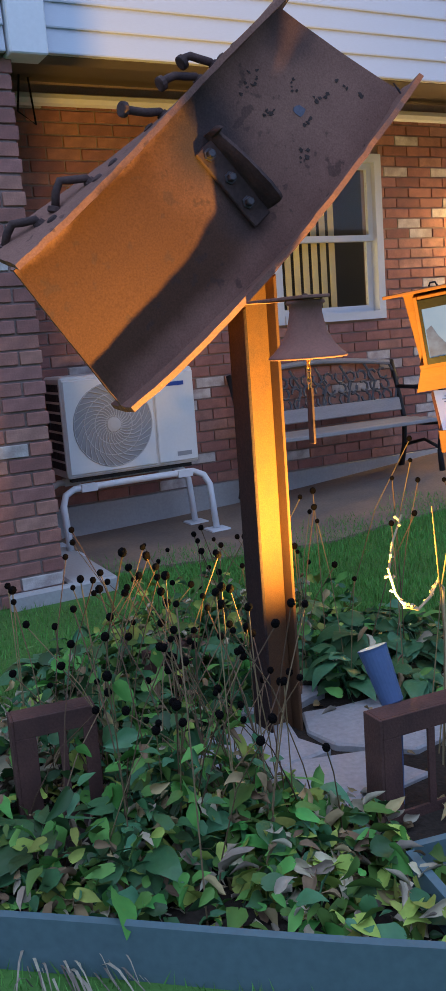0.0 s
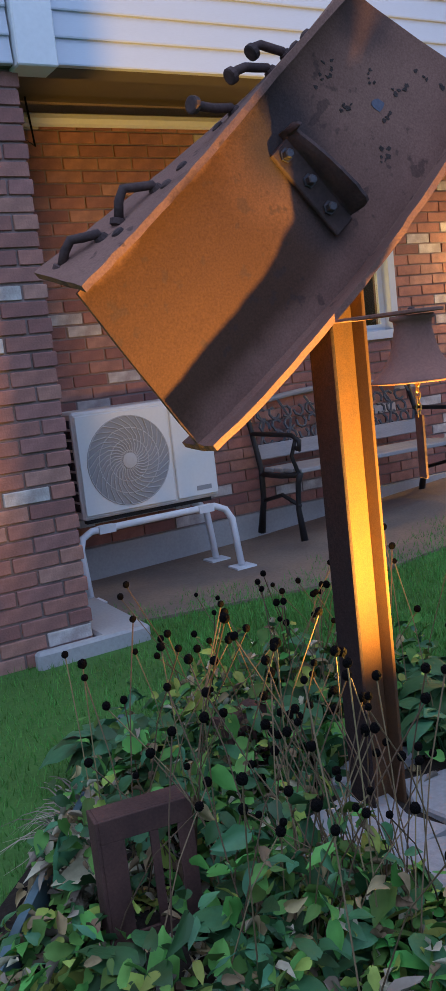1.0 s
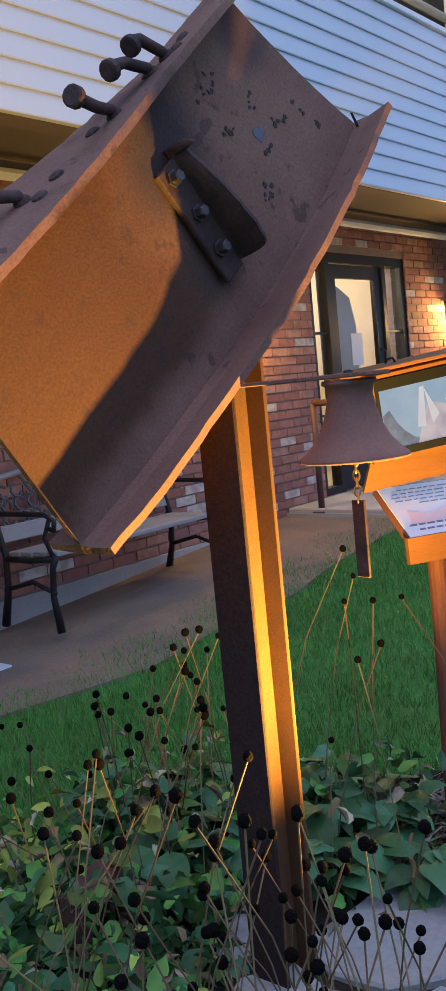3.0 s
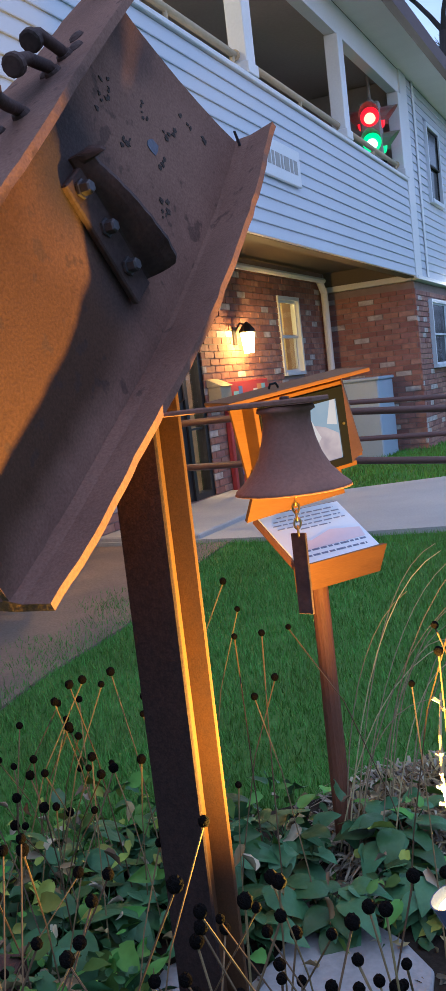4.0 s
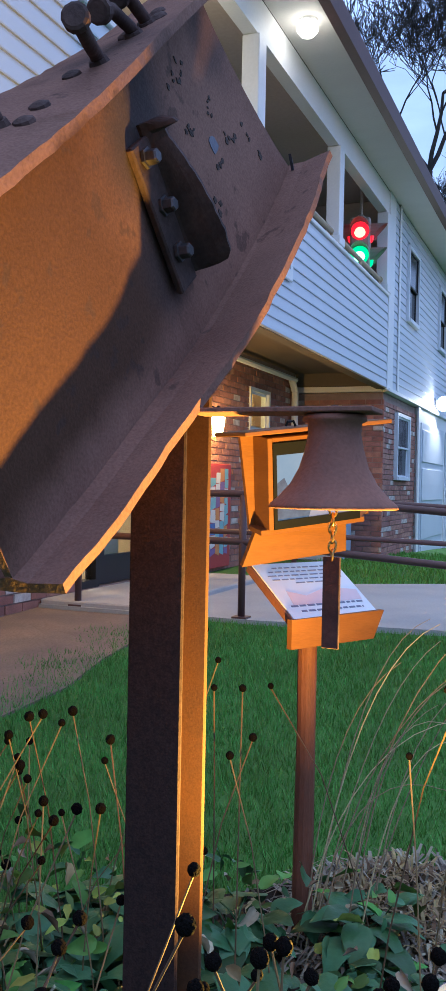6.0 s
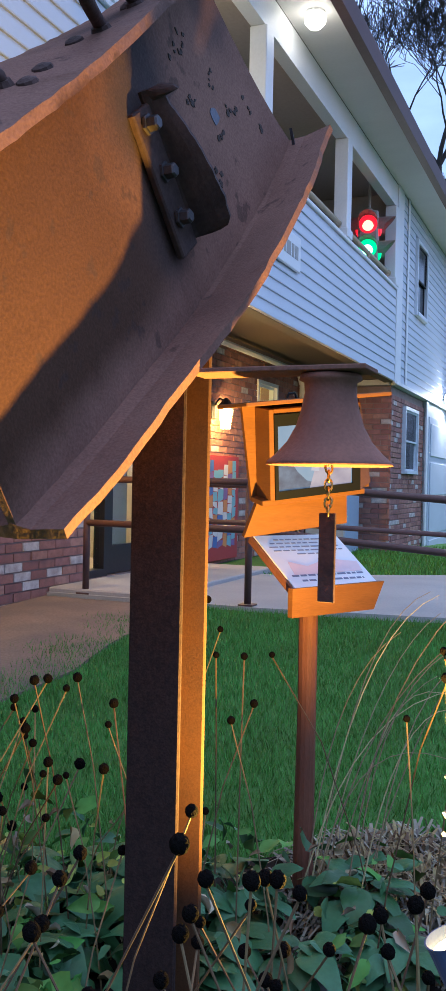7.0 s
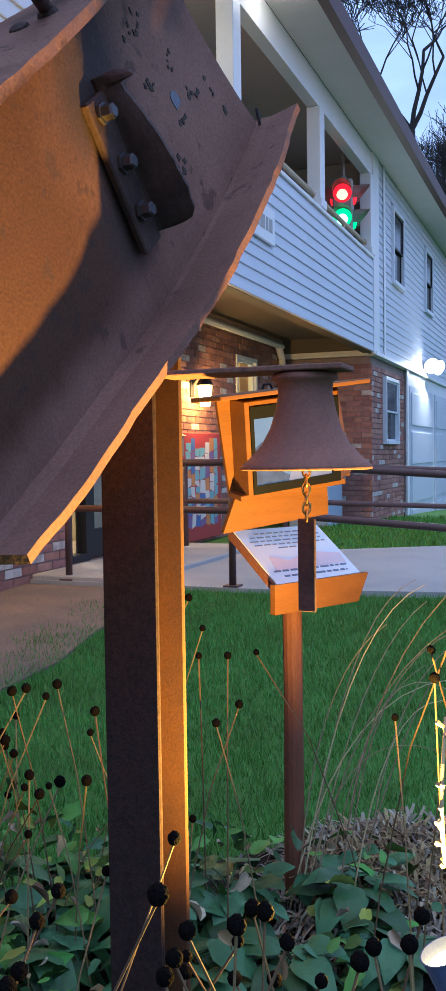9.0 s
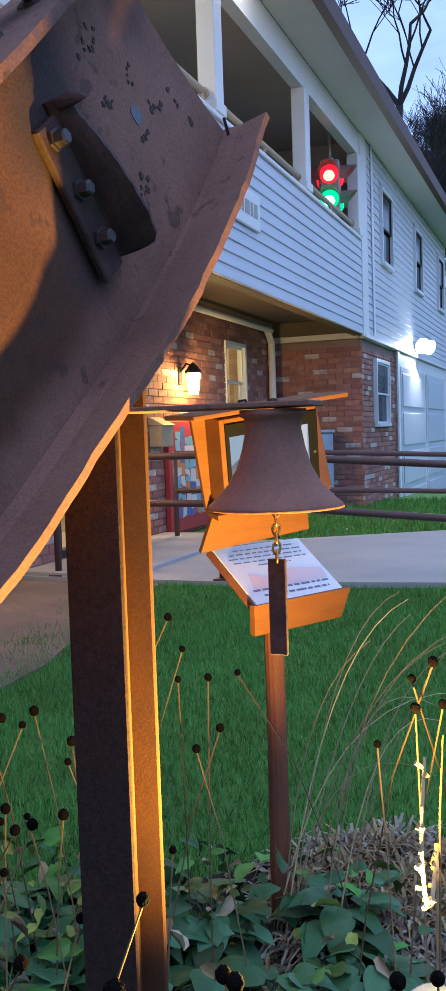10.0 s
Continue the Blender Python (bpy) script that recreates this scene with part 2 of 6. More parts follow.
M_YELLOW = mat("yellowing_leaf", (0.30, 0.36, 0.07), rough=0.7, vary=0.3, scale=8, fine=60, bump=0.2, random_hue=0.4)
M_STRAW = mat("bleached_straw", (0.30, 0.26, 0.20), rough=0.85, vary=0.3, scale=4, fine=50, bump=0.1, second=(0.17, 0.13, 0.10), random_hue=0.5)
M_STEM = mat("dry_flower_stem", (0.175, 0.115, 0.062), rough=0.8, vary=0.3, scale=10, fine=80, bump=0, random_hue=0.4)
M_SEED = mat("black_seed_head", (0.006, 0.005, 0.005), rough=1.0, vary=0.5, scale=60, fine=400, bump=1.0, spec=0.05)
M_IRON = mat("black_cast_iron", (0.018, 0.018, 0.02), rough=0.5, vary=0.2, scale=8, fine=80)
M_SLAT = mat("grey_weathered_slat", (0.30, 0.29, 0.30), rough=0.8, vary=0.25, scale=3, fine=50, stretch=(1, 8, 8))
M_LATTICE = mat("dark_bench_lattice", (0.10, 0.10, 0.11), rough=0.6, vary=0.3, scale=8, fine=60)
M_ACW = mat("white_unit_casing", (0.70, 0.70, 0.69), rough=0.45, vary=0.05, scale=3, fine=60, bump=0.03)
M_ACG = mat("grey_fan_grille", (0.29, 0.295, 0.31), rough=0.5, vary=0.08, scale=5, fine=60, bump=0)
M_ACR = mat("grille_rib_plastic", (0.46, 0.46, 0.47), rough=0.5, vary=0.06, scale=5, fine=60, bump=0)
M_ACD = mat("dark_coil", (0.03, 0.03, 0.035), rough=0.7, vary=0.3, scale=10, fine=120)
M_BLUE = mat("blue_print", (0.03, 0.07, 0.30), rough=0.5, vary=0.05)
M_PIPE = mat("white_enamel_pipe", (0.68, 0.69, 0.72), rough=0.4, vary=0.06, scale=6, fine=60, bump=0.03)
M_WOOD = mat("orange_cedar", (0.185, 0.074, 0.021), rough=0.6, vary=0.2, scale=5, fine=50, bump=0.15, second=(0.130, 0.050, 0.015), stretch=(1, 1, 7))
M_POSTW = mat("reddish_brown_post", (0.20, 0.075, 0.045), rough=0.7, vary=0.3, scale=6, fine=60, bump=0.4, second=(0.11, 0.045, 0.03), stretch=(5, 5, 1))
M_BEZEL = mat("black_bezel", (0.009, 0.010, 0.012), rough=0.4, vary=0.1, spec=0.15)
M_PAPER = mat("laminated_sheet", (0.74, 0.74, 0.77), rough=0.3, vary=0.03, bump=0.0)
M_PINK = mat("faded_pink_print", (0.74, 0.55, 0.56), rough=0.3, vary=0.05, bump=0.0)
M_INK = mat("dark_ink", (0.17, 0.18, 0.26), rough=0.4, vary=0.1, bump=0.0)


def glow_picture_mat(name, colour, second, scale):
    """A patch of the kiosk picture, mottled, its brightness put in as emission."""
    m = mat(name, (0.02, 0.02, 0.025), rough=0.2, vary=0.1, scale=scale, fine=60, bump=0.0, spec=0.5)
    n, l = m.node_tree.nodes, m.node_tree.links
    b = n["Principled BSDF"]
    ramp = next(x for x in n if x.type == "VALTORGB")
    mix = n.new("ShaderNodeMix")
    mix.data_type = "RGBA"
    mix.inputs[6].default_value, mix.inputs[7].default_value = (*colour, 1), (*second, 1)
    l.new(ramp.outputs["Color"], mix.inputs[0])
    l.new(mix.outputs[2], b.inputs["Emission Color"])
    # faint glow added to keep the picture bright and blue
    b.inputs["Emission Strength"].default_value = 0.26
    return m


M_PIC_SKY = glow_picture_mat("glow_picture_sky", (0.30, 0.52, 0.74), (0.42, 0.60, 0.78), 14)
M_PIC_WHITE = glow_picture_mat("glow_picture_white", (0.90, 0.90, 0.95), (0.80, 0.80, 0.90), 14)
M_PIC_ROSE = glow_picture_mat("glow_picture_rose", (0.50, 0.45, 0.58), (0.78, 0.70, 0.78), 22)
M_PIC_DARK = glow_picture_mat("glow_picture_dark_blue", (0.10, 0.16, 0.27), (0.22, 0.32, 0.46), 40)
M_TAN = mat("tan_stalk", (0.42, 0.32, 0.19), rough=0.8, vary=0.25, scale=10, fine=60, bump=0, random_hue=0.3)
M_CHAIN = mat("brass_chain", (0.45, 0.33, 0.14), rough=0.35, metal=0.9, vary=0.2)
M_RAIL = mat("brown_painted_rail", (0.115, 0.062, 0.06), rough=0.5, vary=0.15, scale=5, fine=60)
M_EDGE = mat("grey_blue_bed_edging", (0.095, 0.155, 0.175), rough=0.6, vary=0.2, scale=3, fine=50, bump=0.15)
M_FIXT = mat("blue_grey_fixture", (0.07, 0.11, 0.22), rough=0.45, vary=0.12, scale=10, fine=80)
M_FRAME = mat("white_window_frame", (0.62, 0.66, 0.72), rough=0.4, vary=0.04, bump=0.02)
M_UTIL = mat("blue_grey_cabinet", (0.36, 0.45, 0.56), rough=0.45, vary=0.06, scale=3, fine=50, bump=0.03)
M_BLACKDOOR = mat("black_door_frame", (0.02, 0.02, 0.024), rough=0.4, vary=0.1)
M_BARK = mat("bare_bark", (0.05, 0.04, 0.04), rough=0.9, vary=0.3, scale=6, fine=40, bump=0.4)
M_CONIFER = mat("conifer_needles", (0.02, 0.04, 0.028), rough=0.8, vary=0.4, scale=3, fine=30, bump=0, random_hue=0.4)
M_HAND = mat("tan_handrail", (0.46, 0.36, 0.24), rough=0.6, vary=0.12, scale=5, fine=50)
M_SIGNAL = mat("signal_housing", (0.34, 0.32, 0.30), rough=0.5, vary=0.15)
M_RED = mat("red_door_paint", (0.42, 0.055, 0.06), rough=0.5, vary=0.1, scale=3, fine=40, bump=0.05)
M_MURAL = [mat("mural_" + n, c, rough=0.5, vary=0.08, bump=0.03) for n, c in (("blue", (0.08, 0.17, 0.45)), ("teal", (0.20, 0.45, 0.55)), ("white", (0.66, 0.66, 0.68)), ("orange", (0.60, 0.26, 0.10)), ("violet", (0.22, 0.14, 0.34)))]
M_BLIND = mat("cream_blind", (0.62, 0.50, 0.26), rough=0.6, vary=0.08, bump=0)
# dimness of the west room put into its wall colour
M_DARKROOM = mat("painted_dim_room", (0.07, 0.065, 0.06), rough=0.9, vary=0.1)
M_PANE = mat("dark_reflecting_pane", (0.012, 0.014, 0.018), rough=0.12, vary=0.05, bump=0.0, spec=0.14)
M_ROOM = mat("room_plaster", (0.55, 0.48, 0.36), rough=0.9, vary=0.05)
M_G_LAMP = glow("lit_lantern_glass", (1.0, 0.58, 0.14), 22.0)
M_G_FLOOD = glow("lit_flood_lens", (0.95, 0.97, 1.0), 30.0)
M_G_SPOT = glow("lit_spot_lens", (1.0, 0.62, 0.20), 7.0)
M_G_EAVE = glow("lit_eave_globe", (1.0, 0.94, 0.80), 5.0)
M_G_RED = glow("lit_red_signal", (1.0, 0.01, 0.025), 0.75, (0.4, 0.02, 0.02))
M_G_REDC = glow("lit_red_centre", (1.0, 0.22, 0.12), 2.6, (0.4, 0.02, 0.02))
M_G_GRN = glow("lit_green_signal", (0.0, 0.75, 0.24), 0.7, (0.02, 0.3, 0.1))
M_G_GRNC = glow("lit_green_centre", (0.35, 1.0, 0.75), 2.6, (0.02, 0.3, 0.1))
M_GLASS = bpy.data.materials.new("window_glass")
M_GLASS.use_nodes = True
gb = M_GLASS.node_tree.nodes["Principled BSDF"]
gb.inputs["Base Color"].default_value, gb.inputs["Roughness"].default_value = (0.9, 0.95, 1.0, 1), 0.02
gb.inputs["Transmission Weight"].default_value, gb.inputs["IOR"].default_value = 1.0, 1.25


# ---- mesh helpers ----
def part(name, bm, material, parent=None, label="", smooth=False, m=None):
    """Links a bmesh as one mesh object, under a thing where one is given."""
    me = bpy.data.meshes.new(name)
    if smooth:
        for f in bm.faces:
            f.smooth = True
    bm.to_mesh(me)
    bm.free()
    for k in (material if isinstance(material, (list, tuple)) else [material]):
        me.materials.append(k)
    ob = new(name, me)
    if m is not None:
        ob.matrix_world = m
    if parent is not None:
        ob.parent = parent
    if label:
        ob["label"] = label
    return ob


def shared(name, me, parent, m):
    ob = new(name, me)
    ob.parent = parent
    ob.matrix_basis = m
    return ob


def thing(name, label, category, at=(0, 0, 0), group="", kind=""):
    ob = new(name)
    ob.empty_display_size = 0.05
    ob.location = at
    return tagged(ob, label, category, group, kind)


def box(bm, x0, x1, y0, y1, z0, z1, bevel=0.0, m=None):
    vs = [bm.verts.new((x, y, z)) for x in (x0, x1) for y in (y0, y1) for z in (z0, z1)]
    fs = [bm.faces.new([vs[i] for i in q]) for q in ((0, 1, 3, 2), (4, 6, 7, 5), (0, 4, 5, 1), (2, 3, 7, 6), (0, 2, 6, 4), (1, 5, 7, 3))]
    if bevel:
        es = list({e for f in fs for e in f.edges})
        r = bmesh.ops.bevel(bm, geom=es, offset=bevel, segments=1, affect="EDGES")
        vs = list({v for f in r["faces"] for v in f.verts} | {v for v in vs if v.is_valid})
    if m is not None:
        for v in vs:
            v.co = m @ v.co
    return vs


def B(*a, **k):
    bm = bmesh.new()
    box(bm, *a, **k)
    return bm


def tube(bm, pts, radii, n=8, caps=True):
    """A round bar along pts."""
    pts = [Vector(p) for p in pts]
    if not isinstance(radii, (list, tuple)):
        radii = [radii] * len(pts)
    rings = []
    for i, p in enumerate(pts):
        d = (pts[min(i + 1, len(pts) - 1)] - pts[max(i - 1, 0)]).normalized()
        a = d.orthogonal().normalized() if not rings else (last_a - d * last_a.dot(d)).normalized()
        last_a = a
        b = d.cross(a)
        rings.append([bm.verts.new(p + (a * math.cos(2 * math.pi * k / n) + b * math.sin(2 * math.pi * k / n)) * radii[i]) for k in range(n)])
    for r0, r1 in zip(rings, rings[1:]):
        for k in range(n):
            bm.faces.new((r0[k], r0[(k + 1) % n], r1[(k + 1) % n], r1[k]))
    if caps:
        bm.faces.new(list(reversed(rings[0])))
        bm.faces.new(rings[-1])


def T(pts, radii, n=8):
    bm = bmesh.new()
    tube(bm, pts, radii, n)
    return bm


def lathe(profile, n=32, m=None):
    """A body turned about z from (radius, height) pairs."""
    bm = bmesh.new()
    rings = [[bm.verts.new((r * math.cos(2 * math.pi * k / n), r * math.sin(2 * math.pi * k / n), z)) for k in range(n)] for r, z in profile]
    for r0, r1 in zip(rings, rings[1:]):
        for k in range(n):
            bm.faces.new((r0[k], r0[(k + 1) % n], r1[(k + 1) % n], r1[k]))
    bm.faces.new(list(reversed(rings[0])))
    bm.faces.new(rings[-1])
    if m is not None:
        bm.transform(m)
    return bm


def prism(pts, d, m=None, bevel=0.0):
    """A flat polygon pushed out along the vector d."""
    bm = bmesh.new()
    d = Vector(d)
    a = [bm.verts.new(p) for p in pts]
    b = [bm.verts.new(Vector(p) + d) for p in pts]
    bm.faces.new(list(reversed(a)))
    bm.faces.new(b)
    for i in range(len(a)):
        j = (i + 1) % len(a)
        bm.faces.new((a[i], a[j], b[j], b[i]))
    bmesh.ops.recalc_face_normals(bm, faces=bm.faces)
    if bevel:
        bmesh.ops.bevel(bm, geom=list(bm.edges), offset=bevel, segments=1, affect="EDGES")
    if m is not None:
        bm.transform(m)
    return bm


def raw(name, verts, faces, material, parent=None, label="", category="", kind="", mats=None):
    me = bpy.data.meshes.new(name)
    me.from_pydata(verts, [], faces)
    me.polygons.foreach_set("use_smooth", [category == "foliage"] * len(me.polygons))
    for k in (material if isinstance(material, (list, tuple)) else [material]):
        me.materials.append(k)
    if mats is not None:
        me.polygons.foreach_set("material_index", mats)
    me.update()
    ob = new(name, me)
    if parent is not None:
        ob.parent = parent
    return tagged(ob, label, category, "", kind)


def ease(a, b, x):
    k = min(1.0, max(0.0, (x - a) / (b - a)))
    return k * k * (3 - 2 * k)


# ---- ground ----
def ground_z(x, y):
    """Lawn level: low at the bed, higher towards the entry, gently uneven."""
    z = 0.24 * ease(2.9, 6.4, x) * ease(-1.0, 3.0, y) + 0.05 * ease(4.6, 6.4, y) * (1 - ease(3.2, 6.0, x))
    z -= 0.55 * ease(11.0, 30.0, x)
    return z + 0.012 * noise.noise((x * 1.3, y * 1.3, 3.1))


FRONT, WALL = 5.661, 6.87          # siding face and porch wall


def sheet_ground():
    """One sheet to the horizon, fine near the walk and coarse far away."""
    xs = [-400, -120, -40, -15, -6] + [round(-3 + 0.25 * i, 3) for i in range(64)] + [14, 16, 19, 23, 30, 45, 80, 160, 400]
    ys = [-400, -120, -40, -15, -7] + [round(-3 + 0.25 * i, 3) for i in range(46)] + [9.5, 12, 16, 24, 40, 100, 400]
    verts = [(x, y, ground_z(x, y)) for x in xs for y in ys]
    k = len(ys)
    faces = [(i * k + j, (i + 1) * k + j, (i + 1) * k + j + 1, i * k + j + 1) for i in range(len(xs) - 1) for j in range(k - 1)]
    raw("ground", verts, faces, M_LAWN, label="green lawn ground rising towards the entry", category="lawn", kind="structure")


sheet_ground()


def flat_patch(name, outline, lift, material, label, category, thick=0.06, step=0.3):
    """A patch laid over the ground, following it."""
    bm = bmesh.new()
    vs = [bm.verts.new((x, y, 0)) for x, y in outline]
    bm.faces.new(vs)
    bmesh.ops.triangulate(bm, faces=bm.faces)
    for _ in range(3):
        es = [e for e in bm.edges if e.calc_length() > step]
        if es:
            bmesh.ops.subdivide_edges(bm, edges=es, cuts=1)
            bmesh.ops.triangulate(bm, faces=bm.faces)
    for v in bm.verts:
        v.co.z = ground_z(v.co.x, v.co.y) + lift + 0.006 * noise.noise(v.co * 5)
    top = list(bm.faces)
    r = bmesh.ops.extrude_face_region(bm, geom=top)
    bmesh.ops.translate(bm, verts=[g for g in r["geom"] if isinstance(g, bmesh.types.BMVert)], vec=(0, 0, -thick))
    bmesh.ops.recalc_face_normals(bm, faces=bm.faces)
    ob = part(name, bm, material)
    return tagged(ob, label, category, "", "structure")


BED = [(1.02, 3.50), (1.93, 2.78), (2.75, 2.95), (3.55, 3.3), (3.28, 3.98), (2.68, 4.76), (1.9, 4.8), (1.2, 4.05)]
flat_patch("soil", BED, 0.035, M_SOIL, "dark damp soil of the flower bed", "soil")
flat_patch("dirt_strip", [(2.1, 6.0), (2.6, 5.86), (3.1, 5.76), (3.6, 5.62), (4.1, 5.64), (4.7, 5.58), (5.3, 5.68), (6.41, 5.75), (6.41, 6.86), (2.1, 6.86)], 0.012, M_DIRT, "sandy brown dirt strip along the brick wall", "dirt")
ramp_bm = prism([(6.44, WALL - 0.005, 0.0), (6.44, 5.25, 0.0), (6.62, 4.0, 0.0), (7.0, 0.5, 0.0), (7.4, -6, 0.0), (11.4, -6, 0.0), (10.4, 0.5, 0.0), (9.55, 4.3, 0.0), (8.55, 5.9, 0.0), (8.75, WALL - 0.005, 0.0)], (0, 0, 0.275))
tagged(part("ramp", ramp_bm, M_CONC), "pale concrete entry ramp with a square edge", "ramp", kind="structure")
tagged(part("landing", B(6.46, 8.9, 6.0, WALL - 0.006, 0.2, 0.31, bevel=0.01), M_CONC), "raised concrete landing at the entry door", "landing", kind="structure")

# ---- house shell ----
PIERX = 2.16


def opening_wall(name, x0, x1, y0, y1, z0, z1, holes, material, label):
    """A wall along x with openings through it, as blocks round the holes."""
    bm = bmesh.new()
    cuts = sorted({x0, x1, *[h[0] for h in holes], *[h[1] for h in holes]})
    for a, b in zip(cuts, cuts[1:]):
        inside = [h for h in holes if h[0] <= a and h[1] >= b]
        if inside:
            h = inside[0]
            if h[2] > z0 + 0.001:
                box(bm, a, b, y0, y1, z0, h[2])
            if h[3] < z1 - 0.001:
                box(bm, a, b, y0, y1, h[3], z1)
        else:
            box(bm, a, b, y0, y1, z0, z1)
    bmesh.ops.remove_doubles(bm, verts=bm.verts, dist=0.0005)
    return tagged(part(name, bm, material), label, "wall", kind="structure")


WIN1 = (4.10, 4.98, 1.20, 2.28)
DOOR = (7.02, 8.62, 0.31, 2.28)
WIN2 = (10.72, 11.42, 1.36, 2.27)
HOLES = [WIN1, DOOR, WIN2]
MORT_Y = WALL + 0.012
wall_north = opening_wall("wall_north", 2.16, 12.5, MORT_Y, MORT_Y + 0.2, -0.2, 2.62, HOLES, M_MORTAR, "red brick porch wall with scattered pale bricks")
wall_west = tagged(part("wall_west", B(-3.0, PIERX - 0.012, FRONT + 0.062, FRONT + 1.6, -0.2, 2.62), M_MORTAR), "red brick side wall ending at the porch corner", "wall", kind="structure")
wall_east = tagged(part("wall_east", B(12.56, 14.88, FRONT + 0.06, 7.2, -0.2, 2.36), M_MORTAR), "red brick wing beyond the porch", "wall", kind="structure")
tagged(part("foundation", B(2.18, 6.43, WALL - 0.022, MORT_Y - 0.002, -0.2, 0.235), M_CONC), "grey concrete foundation under the brick wall", "foundation", kind="structure")
tagged(part("wall_rear", B(-3.0, 21.0, 12.0, 12.2, -0.2, 4.9), M_BALC), "plain rear house wall", "wall", kind="structure")
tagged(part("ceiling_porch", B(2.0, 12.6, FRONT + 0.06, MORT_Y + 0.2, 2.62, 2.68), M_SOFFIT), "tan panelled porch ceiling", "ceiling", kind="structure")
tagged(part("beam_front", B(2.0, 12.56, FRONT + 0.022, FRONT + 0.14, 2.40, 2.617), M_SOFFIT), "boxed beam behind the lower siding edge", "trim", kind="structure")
tagged(part("balcony_floor", B(-3.0, 12.56, FRONT + 0.03, 7.4, 2.70, 2.80), M_BALC), "balcony floor slab", "floor", kind="structure")
tagged(part("balcony_back_wall", B(-3.0, 12.56, 7.2, 7.3, 2.82, 4.86), M_BALC), "tan plastered balcony back wall", "wall", kind="structure")
tagged(part("balcony_ceiling", B(-3.0, 12.56, FRONT + 0.12, 7.2, 4.80, 4.85), M_BALC), "plain balcony ceiling", "ceiling", kind="structure")
tagged(part("balcony_end_wall", B(12.50, 12.56, FRONT + 0.16, 7.2, 2.82, 4.79), M_BALC), "tan plastered balcony end wall", "wall", kind="structure")
tagged(part("soffit", B(-3.4, 21.5, 5.25, FRONT - 0.003, 4.87, 4.89), M_EAVE), "grey white eave soffit", "soffit", kind="structure")
tagged(part("gutter", prism([(-3.4, 5.245, 4.84), (-3.4, 5.17, 4.86), (-3.4, 5.14, 4.99), (-3.4, 5.245, 4.99)], (24.9, 0, 0)), M_FASCIA), "dark brown gutter along the eave", "gutter", kind="structure")
tagged(part("roof", prism([(-3.4, 5.16, 5.0), (-3.4, 9.0, 6.6), (-3.4, 12.4, 5.0)], (24.9, 0, 0)), M_ROOF), "dark shingled gable roof", "roof", kind="structure")
tagged(part("header", B(-3.0, 12.56, FRONT, FRONT + 0.115, 4.58, 4.865), M_TRIM), "white boxed header over the balcony openings", "trim", kind="structure")
tagged(part("wall_east_upper", B(12.57, 20.5, FRONT + 0.02, 7.3, 2.37, 4.866), M_TRIM), "upper wall behind the east siding", "wall", kind="structure")
tagged(part("garage_wall", B(14.89, 20.5, FRONT + 0.02, 7.2, -0.3, 2.36), M_TRIM), "white lower wall with garage doors", "wall", kind="structure")
tagged(part("wall_end", B(20.51, 20.6, FRONT + 0.02, 12.0, -0.3, 4.9), M_TRIM), "plain end wall", "wall", kind="structure")


def siding(name, x0, x1, z0, z1, pitch, label, holes=()):
    """Lap siding: each board a wedge, thicker at its lower edge."""
    root = thing(name, label, "siding", (0, 0, 0), kind="structure")
    n = round((z1 - z0) / pitch)
    p = (z1 - z0) / n
    meshes = {}
    for i in range(n):
        a, b = z0 + i * p, z0 + (i + 1) * p
        spans = [(x0, x1)]
        for h in holes:
            if b > h[2] and a < h[3]:
                spans = [s for u, v in spans for s in ((u, min(v, h[0])), (max(u, h[1]), v)) if s[1] - s[0] > 0.02]
        for u, v in spans:
            key = (round(u, 3), round(v, 3))
            if key not in meshes:
                bm = prism([(u, FRONT - 0.014, 0.0), (u, FRONT - 0.016, 0.006), (u, FRONT - 0.003, p + 0.004), (u, FRONT + 0.018, p + 0.004), (u, FRONT + 0.018, 0.0)], (v - u, 0, 0))
                ob = part("siding_board", bm, M_SIDING, root)
                ob.location.z = a
                meshes[key] = ob.data
            else:
                shared("siding_board", meshes[key], root, pose(0, 0, a))
    return root


siding("siding_parapet", 2.30, 12.40, 2.402, 3.535, 0.103, "white lap siding on the balcony parapet")
EWIN = [(13.62, 14.45, 3.45, 4.5), (16.45, 17.25, 3.45, 4.5), (19.2, 20.0, 3.45, 4.5)]
siding("siding_east", 12.76, 20.5, 2.42, 4.86, 0.103, "white lap siding on the east wing", EWIN)
siding("siding_west", -3.0, 2.12, 2.397, 4.86, 0.103, "white lap siding on the west wing")
tagged(part("parapet_cap", B(2.21, 12.4, FRONT - 0.03, FRONT + 0.15, 3.545, 3.585, bevel=0.006), M_TRIM), "white cap board along the parapet", "trim", kind="structure")
tagged(part("parapet_wall", B(2.21, 12.4, FRONT + 0.021, FRONT + 0.11, 2.62, 3.543), M_BALC), "inner face of the balcony parapet", "wall", kind="structure")
tagged(part("corner_board", B(2.13, 2.295, FRONT - 0.045, FRONT + 0.1, 2.385, 4.57, bevel=0.006), M_TRIM), "white corner board at the siding edge", "trim", kind="structure")
tagged(part("corner_trim", B(12.41, 12.75, FRONT - 0.02, FRONT + 0.015, 2.38, 4.866, bevel=0.004), M_TRIM), "white corner trim between balcony and wing", "trim", kind="structure")
tagged(part("wing_board", B(13.02, 13.12, FRONT - 0.030, FRONT - 0.017, 2.42, 4.866, bevel=0.004), M_TRIM), "narrow white board on the wing siding", "trim", kind="structure")
